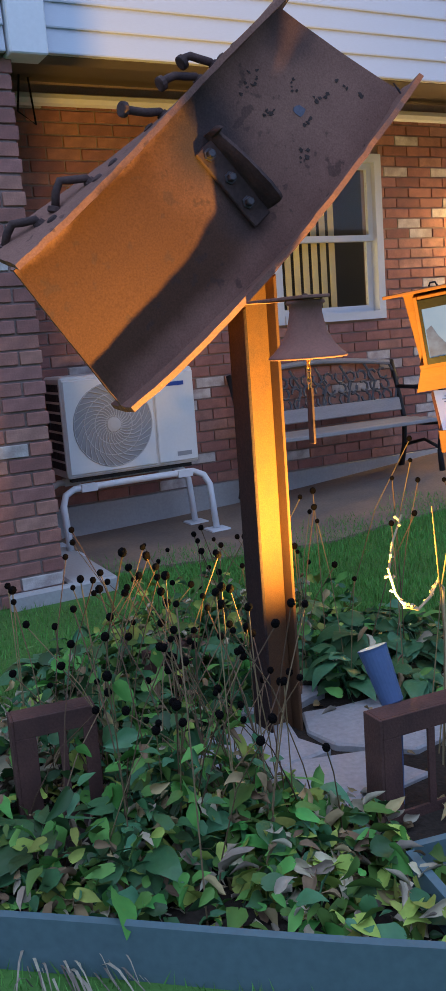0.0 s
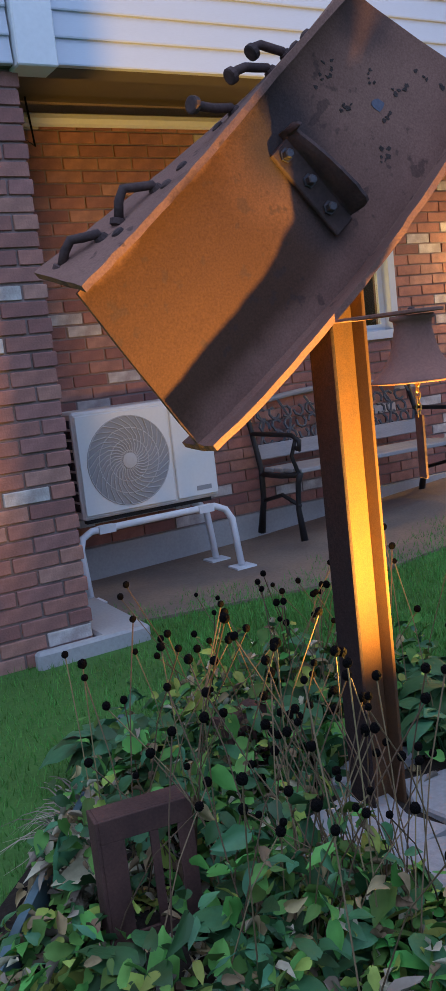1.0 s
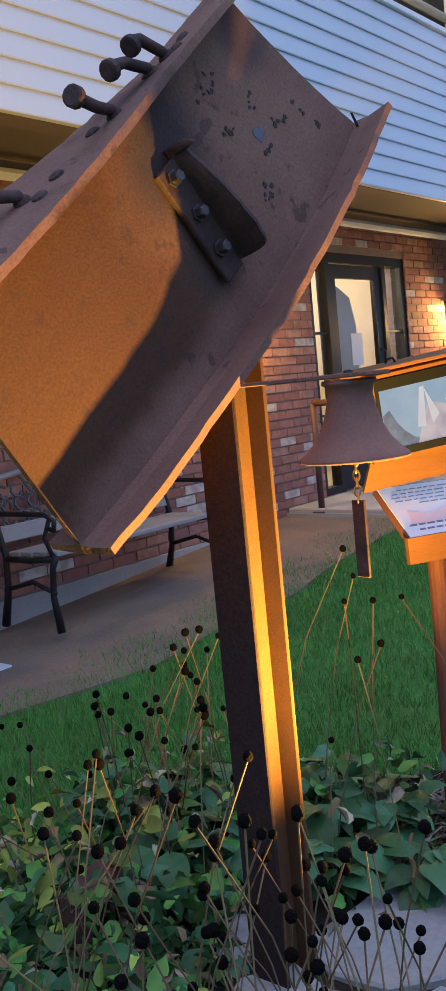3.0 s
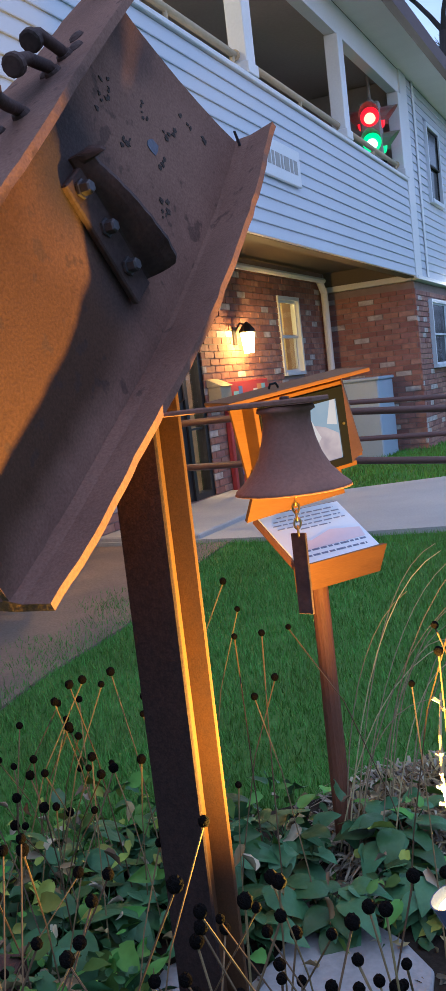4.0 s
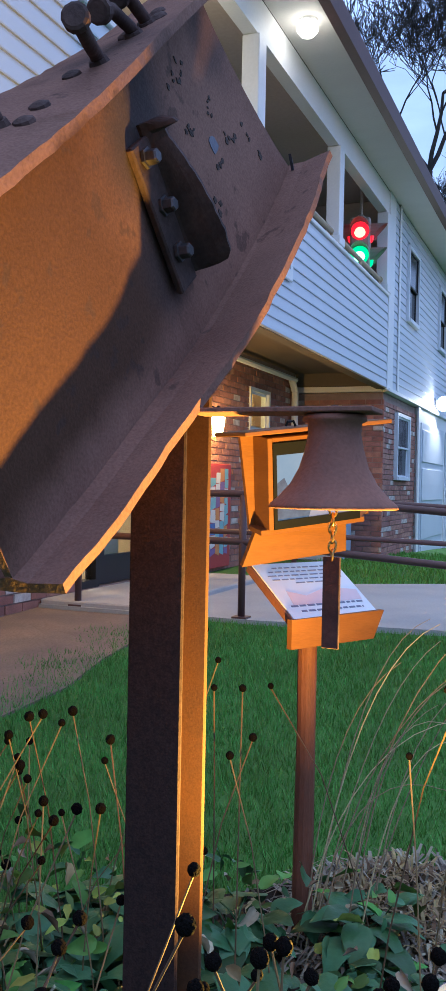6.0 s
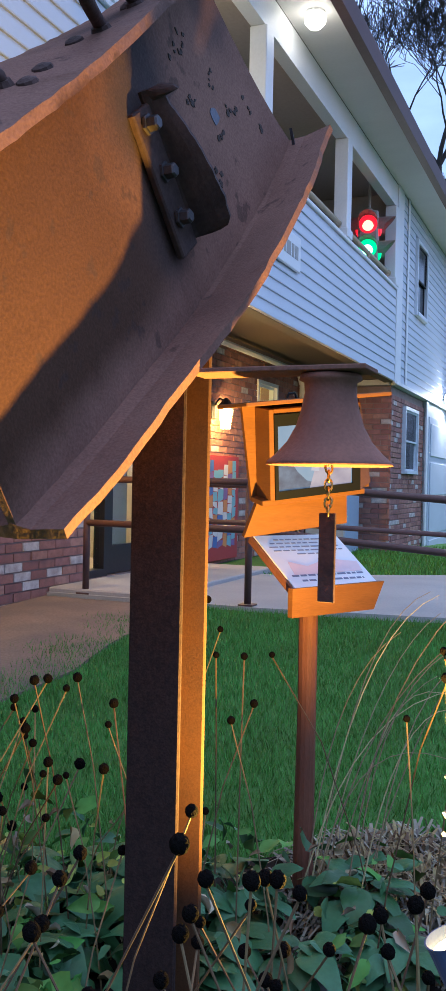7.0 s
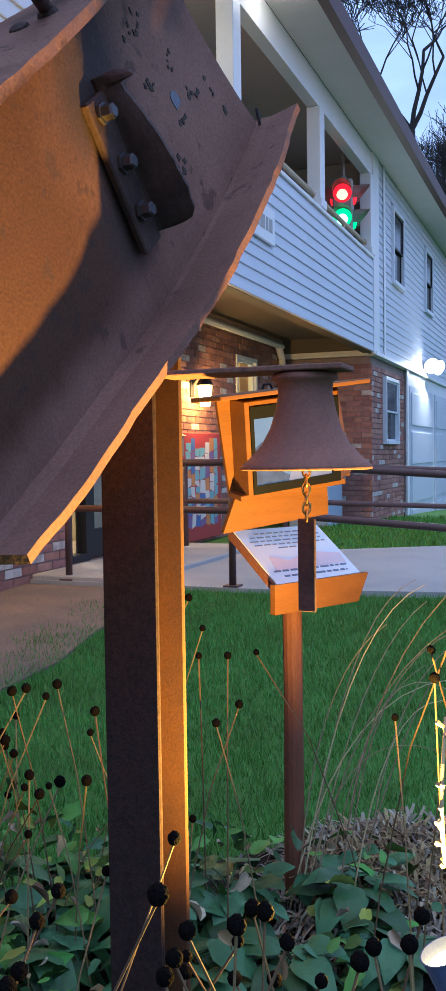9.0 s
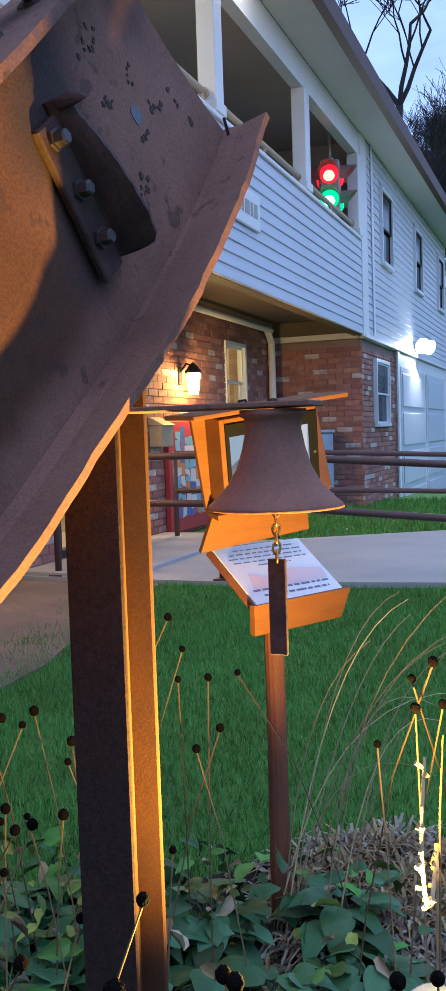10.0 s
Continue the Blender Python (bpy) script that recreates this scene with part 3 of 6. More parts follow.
tagged(part("drip_trim", B(12.5, 20.5, FRONT - 0.03, FRONT + 0.019, 2.37, 2.418, bevel=0.004), M_TRIM), "white drip trim over the brick wing", "trim", kind="structure")
tagged(part("porch_trim_east", B(12.52, 12.558, FRONT + 0.08, 6.85, 2.37, 2.44), M_TRIM), "white trim strip over the porch side wall", "trim", kind="structure")
tagged(part("downpipe", T([(12.25, 6.80, 0.3), (12.25, 6.80, 2.35), (12.1, 6.80, 2.5)], 0.045, 10), M_TRIM), "white downpipe in the porch corner", "downpipe", kind="structure")
tagged(part("corner_board_east", B(14.83, 14.97, FRONT - 0.01, FRONT + 0.018, -0.3, 2.365, bevel=0.004), M_TRIM), "white corner board between brick wing and garage", "trim", kind="structure")
tagged(part("porch_conduit", T([(2.3, 6.78, 2.50), (4.5, 6.78, 2.51), (12.2, 6.78, 2.50)], 0.035, 8), M_TRIM), "pale conduit run under the porch ceiling", "conduit", kind="structure")
tagged(part("cables", T([(2.5, 6.70, 2.6), (2.48, 6.72, 2.42), (2.58, 6.74, 2.36), (2.56, 6.74, 2.6)], 0.006, 6), M_BEZEL), "loose black cables hanging at the porch ceiling", "cable")

# west pier face return and slab
tagged(part("slab", prism([(1.88, 5.645, 0.0), (2.40, 5.66, 0.0), (2.43, 6.45, 0.0), (2.175, 6.5, 0.0), (2.175, 5.70, 0.0), (1.88, 5.70, 0.0)], (0, 0, 0.10), bevel=0.012), M_CONC), "rough concrete slab at the brick corner", "slab", kind="structure")


def balcony_post(x):
    root = thing("balcony_post", "white square balcony post", "post", (x, FRONT + 0.05, 3.586), "balcony posts")
    part("shaft", B(-0.085, 0.085, -0.07, 0.07, 0.0, 0.99, bevel=0.006), M_TRIM, root)
    part("base_trim", B(-0.10, 0.10, -0.085, 0.085, 0.0, 0.09, bevel=0.006), M_TRIM, root)
    return root


first_post = balcony_post(9.98)
for px in (2.5, 5.05, 7.52, 12.35):
    copy_thing(first_post, pose(px, FRONT + 0.05, 3.586))


def handrail(x0, x1):
    root = thing("handrail", "tan pipe handrail inside the balcony parapet", "handrail", (x0, FRONT + 0.06, 3.57), "balcony handrails")
    L = x1 - x0
    part("rail", T([(0, 0, 0.15), (L * 0.5, 0, 0.15), (L, 0, 0.15)], 0.028, 10), M_HAND, root, smooth=True)
    for k in (0.0, 0.5, 1.0):
        part("bracket", T([(0.05 + k * (L - 0.1), 0, 0.012), (0.05 + k * (L - 0.1), 0, 0.14)], 0.018, 8), M_HAND, root)
    part("end_cap", lathe([(0.001, -0.02), (0.04, -0.01), (0.04, 0.01), (0.001, 0.02)], 12, pose(L, 0, 0.15, 0, 90, 0)), M_HAND, root)


for a, b in ((2.65, 4.95), (5.2, 7.4), (7.65, 9.95), (10.1, 12.2)):
    handrail(a, b)


def window(name, h, y, label, blind=0, glass=None, f=0.055, s=0.04, sash_mat=None, deep=(0.05, 0.02)):
    """A double-hung window in a wall along x; y is the outer face."""
    x0, x1, z0, z1 = h
    root = thing(name, label, "window", (0, 0, 0), kind="structure")
    bm = bmesh.new()
    box(bm, x0, x0 + f, y - 0.02, y + 0.09, z0, z1)
    box(bm, x1 - f, x1, y - 0.02, y + 0.09, z0, z1)
    box(bm, x0 + f, x1 - f, y - 0.02, y + 0.09, z1 - f, z1)
    box(bm, x0 + f, x1 - f, y - 0.035, y + 0.09, z0, z0 + f)
    part("window_frame", bm, M_FRAME, root)
    zm = (z0 + z1) / 2
    for a, b, d in ((z0 + f, zm + 0.02, deep[0]), (zm - 0.02, z1 - f, deep[1])):
        bm = bmesh.new()
        box(bm, x0 + f, x0 + f + s, y + d, y + d + 0.028, a, b)
        box(bm, x1 - f - s, x1 - f, y + d, y + d + 0.028, a, b)
        box(bm, x0 + f + s, x1 - f - s, y + d, y + d + 0.028, a, a + s)
        box(bm, x0 + f + s, x1 - f - s, y + d, y + d + 0.028, b - s, b)
        sash = part("sash", bm, sash_mat or M_FRAME, root)
        pane = part("pane", B(x0 + f + s, x1 - f - s, y + d + 0.010, y + d + 0.015, a + s, b - s), glass or M_GLASS, sash)
        pane.visible_shadow = False
    for i in range(blind):
        bx = x0 + 0.10 + i * 0.072
        part("blind_slat", B(bx, bx + 0.045, y + 0.13, y + 0.136, z0 + 0.05, z1 - 0.25 - 0.02 * (i % 3)), M_BLIND, root)
    return root


def room(name, x0, x1, z0, z1, y0, light, colour, material=None, at=None):
    """A plain lit room behind an opening, so that the panes show depth."""
    bm = B(x0, x1, y0, y0 + 1.6, z0, z1)
    bmesh.ops.delete(bm, geom=[f for f in bm.faces if f.calc_center_median().y < y0 + 0.01], context="FACES")
    bmesh.ops.reverse_faces(bm, faces=bm.faces)
    tagged(part(name, bm, material or M_ROOM), "plain plastered room behind the opening", "room", kind="structure")
    if light:
        lamp(name + "_lamp", "POINT", light, colour, pose(*(at or ((x0 + x1) / 2, y0 + 0.9, z1 - 0.35))), 0.12)


window("window_1", WIN1, WALL, "white double-hung window with lit vertical blinds", 7)
window("window_2", WIN2, WALL, "white sash window glowing yellow from inside", f=0.04, s=0.028)
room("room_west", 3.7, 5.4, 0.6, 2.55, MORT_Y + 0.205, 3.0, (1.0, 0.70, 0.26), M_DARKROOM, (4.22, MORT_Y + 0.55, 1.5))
room("room_entry", 6.8, 8.9, 0.3, 2.55, MORT_Y + 0.205, 26.0, (1.0, 0.80, 0.55))
room("room_east", 10.4, 11.8, 0.6, 2.55, MORT_Y + 0.205, 20.0, (1.0, 0.72, 0.26))
for i, h in enumerate(EWIN):
    window("window_%d" % (i + 3), h, FRONT - 0.03, "white upstairs window with dark panes", 0, M_PANE, 0.05, 0.022, M_ACD, (0.025, 0.0))
BWIN = (13.25, 14.2, 1.25, 2.16)
window("window_6", BWIN, FRONT + 0.015, "white double window in the brick wing", 0, M_PANE, 0.045, 0.025, None, (0.025, 0.0))


def entry_door():
    x0, x1, z0, z1 = DOOR
    root = thing("door_1", "black framed glass entry door with sidelights", "door", (0, 0, 0), kind="structure")
    y = WALL + 0.02
    bm = bmesh.new()
    for a, b in ((x0, x0 + 0.06), (7.30, 7.36), (8.22, 8.28), (x1 - 0.06, x1)):
        box(bm, a, b, y, y + 0.1, z0, z1)
    for a, b in ((x0 + 0.06, 7.30), (7.36, 8.22), (8.28, x1 - 0.06)):
        box(bm, a, b, y, y + 0.1, z1 - 0.08, z1)
    for a, b in ((x0 + 0.06, 7.30), (8.28, x1 - 0.06)):
        box(bm, a, b, y, y + 0.1, z0, z0 + 0.06)
        for z in (0.95, 1.62):
            box(bm, a, b, y + 0.02, y + 0.06, z, z + 0.018)
    part("door_frame", bm, M_BLACKDOOR, root)
    bm = bmesh.new()
    box(bm, 7.365, 7.47, y + 0.02, y + 0.065, z0 + 0.01, z1 - 0.09)
    box(bm, 8.11, 8.215, y + 0.02, y + 0.065, z0 + 0.01, z1 - 0.09)
    box(bm, 7.47, 8.11, y + 0.02, y + 0.065, z0 + 0.01, z0 + 0.24)
    box(bm, 7.47, 8.11, y + 0.02, y + 0.065, z1 - 0.20, z1 - 0.09)
    leaf = part("door_leaf", bm, M_BLACKDOOR, root)
    for a, b in ((7.47, 8.11),):
        p = part("pane", B(a, b, y + 0.04, y + 0.046, z0 + 0.24, z1 - 0.20), M_GLASS, leaf)
        p.visible_shadow = False
    part("notice", B(7.68, 7.86, y + 0.034, y + 0.037, 1.35, 1.62), M_PAPER, leaf, "pale paper notice on the door glass")
    for a, b in ((x0 + 0.06, 7.30), (8.28, x1 - 0.06)):
        p = part("pane", B(a, b, y + 0.04, y + 0.046, z0 + 0.06, z1 - 0.08), M_GLASS, root)
        p.visible_shadow = False
    part("door_handle", T([(8.15, y + 0.02, 1.22), (8.15, y - 0.03, 1.25), (8.15, y - 0.03, 1.45), (8.15, y + 0.02, 1.48)], 0.010, 8), M_BOLT, root)
    part("curtain_arch", prism([(7.5 + 0.04, y + 0.22, 0.4), (8.08, y + 0.22, 0.4), (8.08, y + 0.22, 1.7), (8.0, y + 0.22, 1.95), (7.79, y + 0.22, 2.05), (7.6, y + 0.22, 1.95), (7.54, y + 0.22, 1.7)], (0, 0.01, 0)), M_ROOM, root)


entry_door()


def lantern(x, z):
    root = thing("wall_lantern", "lit carriage lantern on the brick wall", "lantern", (x, WALL, z), "porch lanterns")
    part("backplate", B(-0.04, 0.04, -0.018, 0.0, -0.02, 0.16, bevel=0.005), M_BLACKDOOR, root)
    part("arm", T([(0, -0.01, 0.10), (0, -0.08, 0.19), (0, -0.13, 0.17)], 0.010, 8), M_BLACKDOOR, root)
    part("cap", lathe([(0.07, 0.07), (0.066, 0.085), (0.03, 0.13), (0.008, 0.15)], 8, pose(0, -0.15, 0) @ Matrix.Diagonal((1.3, 1.3, 1.3, 1))), M_BLACKDOOR, root)
    part("glass", lathe([(0.040, -0.09), (0.058, 0.06), (0.03, 0.068)], 8, pose(0, -0.15, 0) @ Matrix.Diagonal((1.3, 1.3, 1.3, 1))), M_G_LAMP, root, "glowing frosted glass").visible_shadow = False
    return root


lan = lantern(5.95, 1.74)
copy_thing(lan, pose(9.42, WALL, 1.74))
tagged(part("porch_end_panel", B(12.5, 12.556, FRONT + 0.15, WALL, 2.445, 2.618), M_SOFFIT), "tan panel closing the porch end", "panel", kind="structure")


def triangle_sign():
    root = thing("triangle_sign", "white triangular sign on the brick wall", "sign", (6.66, WALL - 0.004, 1.98))
    part("sign_plate", prism([(-0.2, 0, 0), (0.2, 0, 0), (0, 0, 0.26)], (0, -0.012, 0)), M_TRIM, root)
    part("mark", B(-0.03, 0.03, -0.015, -0.0125, 0.05, 0.11), M_INK, root)


triangle_sign()


def placard():
    root = thing("placard", "pale rectangular plaque with dark lettering on the siding", "sign", (7.92, FRONT - 0.017, 3.02))
    part("board", B(-0.42, 0.42, -0.024, 0.0, -0.15, 0.15, bevel=0.008), M_TRIM, root)
    x = -0.33
    for w in (0.07, 0.05, 0.09, 0.04, 0.11, 0.06, 0.08):
        part("letter_bar", B(x, x + w, -0.0265, -0.0245, -0.055, 0.055), M_SIGNAL, root)
        x += w + 0.028


placard()


def mural():
    root = thing("mural_door", "red door painted with a bright colour mural", "door", (9.5, WALL - 0.004, 0.28))
    part("panel", B(-0.52, 0.56, -0.05, 0.0, 0.0, 1.08, bevel=0.006), M_RED, root)
    rnd = random.Random(5)
    x = -0.36
    while x < 0.40:
        w = rnd.uniform(0.09, 0.15)
        z = 0.14
        while z < 0.92:
            h = rnd.uniform(0.06, 0.14)
            t, b = rnd.uniform(-0.02, 0.02), rnd.uniform(-0.02, 0.02)
            pts = [(x, -0.0505, z + t), (x + w - 0.006, -0.0505, z - t), (x + w - 0.006 + b, -0.0505, z + h - 0.006), (x + b, -0.0505, z + h - 0.006)]
            part("painted_patch", prism(pts, (0, -0.0008, 0)), M_MURAL[rnd.choice((0, 0, 1, 1, 1, 2, 2, 3, 4))], root)
            z += h
        x += w


mural()


def ramp_railing(posts, tops, lows, r, label):
    root = thing("ramp_railing", label, "railing", (0, 0, 0), "ramp railings")
    part("top_rail", T([(x, y, z) for (x, y, b), z in zip(posts, tops)], r, 10), M_RAIL, root, smooth=True)
    part("middle_rail", T([(x, y, z) for (x, y, b), z in zip(posts, lows)], r, 10), M_RAIL, root, smooth=True)
    for (x, y, b), z in zip(posts, tops):
        part("post", T([(x, y, b), (x, y, z)], r, 10), M_RAIL, root, smooth=True)
        part("foot_plate", B(x - 0.05, x + 0.05, y - 0.05, y + 0.05, b, b + 0.012), M_RAIL, root)


ramp_railing([(6.50, 6.58, 0.275), (6.50, 5.35, 0.275), (6.95, 2.6, 0.275), (7.3, -1.0, 0.275)], [1.09, 1.09, 0.90, 0.88], [0.78, 0.775, 0.545, 0.52], 0.024, "brown pipe railing on the near side of the ramp")
ramp_railing([(8.62, 6.6, 0.275), (8.85, 5.72, 0.20), (9.70, 4.2, 0.15), (10.3, 1.6, 0.12)], [1.06, 1.05, 0.96, 0.90], [0.72, 0.71, 0.62, 0.56], 0.024, "brown pipe railing on the far side of the ramp")


def signal():
    """A four-way signal head: the near lens pair is seen full on, the side ones only by their visors."""
    root = thing("traffic_signal", "hanging traffic signal with red and green lit", "traffic light", (11.9, 5.90, 3.73))
    root.rotation_euler = (0, 0, radians(10))
    part("housing", B(-0.15, 0.15, -0.12, 0.12, -0.02, 0.66, bevel=0.02), M_SIGNAL, root)
    part("base_cap", B(-0.17, 0.17, -0.15, 0.15, -0.07, -0.022, bevel=0.012), M_IRON, root)
    part("hanger", T([(0, 0, 0.66), (0, 0, 1.06)], 0.02, 8), M_SIGNAL, root)
    part("hanger_cap", lathe([(0.06, 0.661), (0.05, 0.70), (0.02, 0.73)], 12), M_SIGNAL, root)
    for z, m1, m2, nm in ((0.49, M_G_RED, M_G_REDC, "red_lens"), (0.20, M_G_GRN, M_G_GRNC, "green_lens")):
        for ang in (-90, 0, 180):
            c = pose(0, 0, z, 0, 0, ang)
            off = 0.151 if ang == -90 else 0.121
            lens = part(nm, lathe([(0.11, 0.0), (0.10, 0.02), (0.06, 0.035), (0.001, 0.04)], 24, c @ pose(0, -off, 0, 90, 0, 0)), m1, root)
            if ang == -90:
                part("bright_centre", lathe([(0.068, 0.030), (0.055, 0.040), (0.001, 0.046)], 20, c @ pose(0, -off, -0.022, 90, 0, 0)), m2, lens)
            bm = bmesh.new()
            arc = [radians(-25 + 23 * k) for k in range(11)]
            vs = [[bm.verts.new(c @ Vector((0.122 * math.cos(a), -off - d * (0.35 + 0.65 * max(0.0, math.sin(a))), 0.122 * math.sin(a)))) for a in arc] for d in (0.0, 0.20)]
            for k in range(10):
                bm.faces.new((vs[0][k], vs[0][k + 1], vs[1][k + 1], vs[1][k]))
            bmesh.ops.solidify(bm, geom=list(bm.faces), thickness=0.004)
            part("visor", bm, M_SIGNAL, root)


signal()


def flood_fixture():
    root = thing("flood_light", "lit twin flood light on the garage wall", "flood light", (16.6, FRONT - 0.014, 2.6))
    part("junction_box", B(-0.06, 0.06, -0.05, 0.0, -0.06, 0.06, bevel=0.008), M_TRIM, root)
    for s in (-1, 1):
        head = part("lamp_head", lathe([(0.05, 0.0), (0.125, 0.14), (0.13, 0.18)], 16, pose(s * 0.17, -0.06, 0.0, 110, 0, -45 + s * 15)), M_TRIM, root)
        part("lens", lathe([(0.12, 0.181), (0.09, 0.205), (0.001, 0.21)], 16, pose(s * 0.17, -0.06, 0.0, 110, 0, -45 + s * 15)), M_G_FLOOD, head).visible_shadow = False


flood_fixture()
eave = thing("eave_light", "lit round light under the eave", "ceiling light", (7.95, 5.42, 4.868))
part("base_ring", lathe([(0.075, -0.03), (0.08, 0.0)], 20), M_TRIM, eave)
part("globe", lathe([(0.01, -0.135), (0.05, -0.125), (0.085, -0.085), (0.085, -0.03)], 20), M_G_EAVE, eave, "glowing white globe").visible_shadow = False
for i in range(2):
    gx = 15.4 + i * 2.6
    g = thing("garage_door", "white panelled garage door", "garage door", (gx, FRONT - 0.005, 0.0), "garage doors")
    part("door_panel", B(-0.3, 2.0, 0.0, 0.02, -0.35, 2.15), M_SIDING, g)
    for k in range(4):
        part("raised_panel", B(-0.22, 1.92, -0.016, 0.0, -0.25 + k * 0.6, 0.25 + k * 0.6, bevel=0.006), M_SIDING, g)
utility = thing("utility_box", "grey blue utility cabinet in the porch corner", "cabinet", (12.0, 6.3, 0.24))
part("body", B(-0.35, 0.35, -0.25, 0.25, 0.0, 0.95, bevel=0.015), M_UTIL, utility)
part("lid", B(-0.37, 0.37, -0.27, 0.27, 0.951, 0.99, bevel=0.01), M_UTIL, utility)
mailbox = thing("brochure_box", "small tan box with a sloping lid on the entry wall", "box", (8.78, WALL - 0.004, 1.12))
part("body", B(-0.12, 0.12, -0.14, 0.0, 0.0, 0.2, bevel=0.008), M_HAND, mailbox)
part("lid", prism([(-0.13, 0.0, 0.28), (-0.13, -0.16, 0.202), (-0.13, 0.0, 0.202)], (0.26, 0, 0)), M_HAND, mailbox)


# ---- air conditioner and bench ----
def ac_unit():
    W, D, H = 0.80, 0.29, 0.555
    root = thing("air_conditioner", "white outdoor air conditioner unit on a pipe stand", "air conditioner", (2.475, 6.475, 0.455))
    part("casing", B(0.0, W, 0.012, D, 0.0, H, bevel=0.012), M_ACW, root)
    part("front_panel", B(0.012, 0.535, 0.0, 0.0115, 0.02, H - 0.02, bevel=0.005), M_ACW, root)
    part("service_panel", B(0.545, W - 0.008, -0.004, 0.0115, 0.02, H - 0.02, bevel=0.005), M_ACW, root)
    c = Vector((0.285, -0.002, 0.275))
    bm = bmesh.new()
    for r in (0.232, 0.17, 0.11, 0.05):
        pts = [c + Vector((r * math.cos(a), 0, r * math.sin(a))) for a in [2 * math.pi * k / 36 for k in range(37)]]
        tube(bm, pts, 0.0032, 5, caps=False)
    part("grille_ring", bm, M_ACR, root)
    part("fan_well", lathe([(0.235, 0.0), (0.235, 0.0015), (0.001, 0.002)], 40, Matrix.Translation(c + Vector((0, 0.0015, 0))) @ pose(0, 0, 0, 90, 0, 0)), M_ACG, root, "grey recessed fan opening")
    for k in range(30):
        a0 = 2 * math.pi * k / 30
        pts = [c + Vector((r * math.cos(a0 + 1.1 * (r - 0.04) / 0.19), -0.003, r * math.sin(a0 + 1.1 * (r - 0.04) / 0.19))) for r in (0.04, 0.085, 0.13, 0.18, 0.232)]
        part("grille_rib", T(pts, 0.003, 5), M_ACR, root)
    part("hub", lathe([(0.04, 0.0), (0.04, 0.006), (0.02, 0.009)], 20, Matrix.Translation(c + Vector((0, -0.002, 0))) @ pose(0, 0, 0, 90, 0, 0)), M_ACR, root)
    part("logo_bar", B(0.60, 0.73, -0.0065, -0.0045, 0.455, 0.478), M_BLUE, root)
    part("label_plate", B(0.66, 0.75, -0.0065, -0.0045, 0.05, 0.075), M_ACG, root)
    for i in range(9):
        for j in range(5):
            part("side_louvre", B(-0.004, 0.0, 0.04 + j * 0.047, 0.078 + j * 0.047, 0.045 + i * 0.054, 0.085 + i * 0.054), M_ACD, root)
    part("base_rail", B(0.03, W - 0.03, 0.05, 0.09, -0.025, -0.001), M_IRON, root)
    st = thing("pipe_stand", "white enamelled pipe stand under the air conditioner", "stand", (0, 0, 0))
    gz = ground_z(2.8, 6.3)
    for y in (6.44, 6.72):
        pts = [(2.40, y - 0.10, gz + 0.02), (2.40, y - 0.05, 0.33), (2.425, y - 0.03, 0.385), (2.48, y - 0.02, 0.41), (2.8, y - 0.02, 0.413), (3.20, y - 0.02, 0.413), (3.26, y - 0.03, 0.385), (3.285, y - 0.05, 0.33), (3.285, y - 0.10, gz + 0.02)]
        part("hoop", T(pts, 0.019, 10), M_PIPE, st, smooth=True)
        for x in (2.40, 3.285):
            part("foot_pad", B(x - 0.06, x + 0.06, y - 0.16, y - 0.05, gz - 0.01, gz + 0.02), M_PIPE, st)
        for x in (2.56, 3.14):
            part("clamp", B(x - 0.045, x + 0.045, y - 0.045, y + 0.005, 0.39, 0.429), M_PIPE, st)


ac_unit()


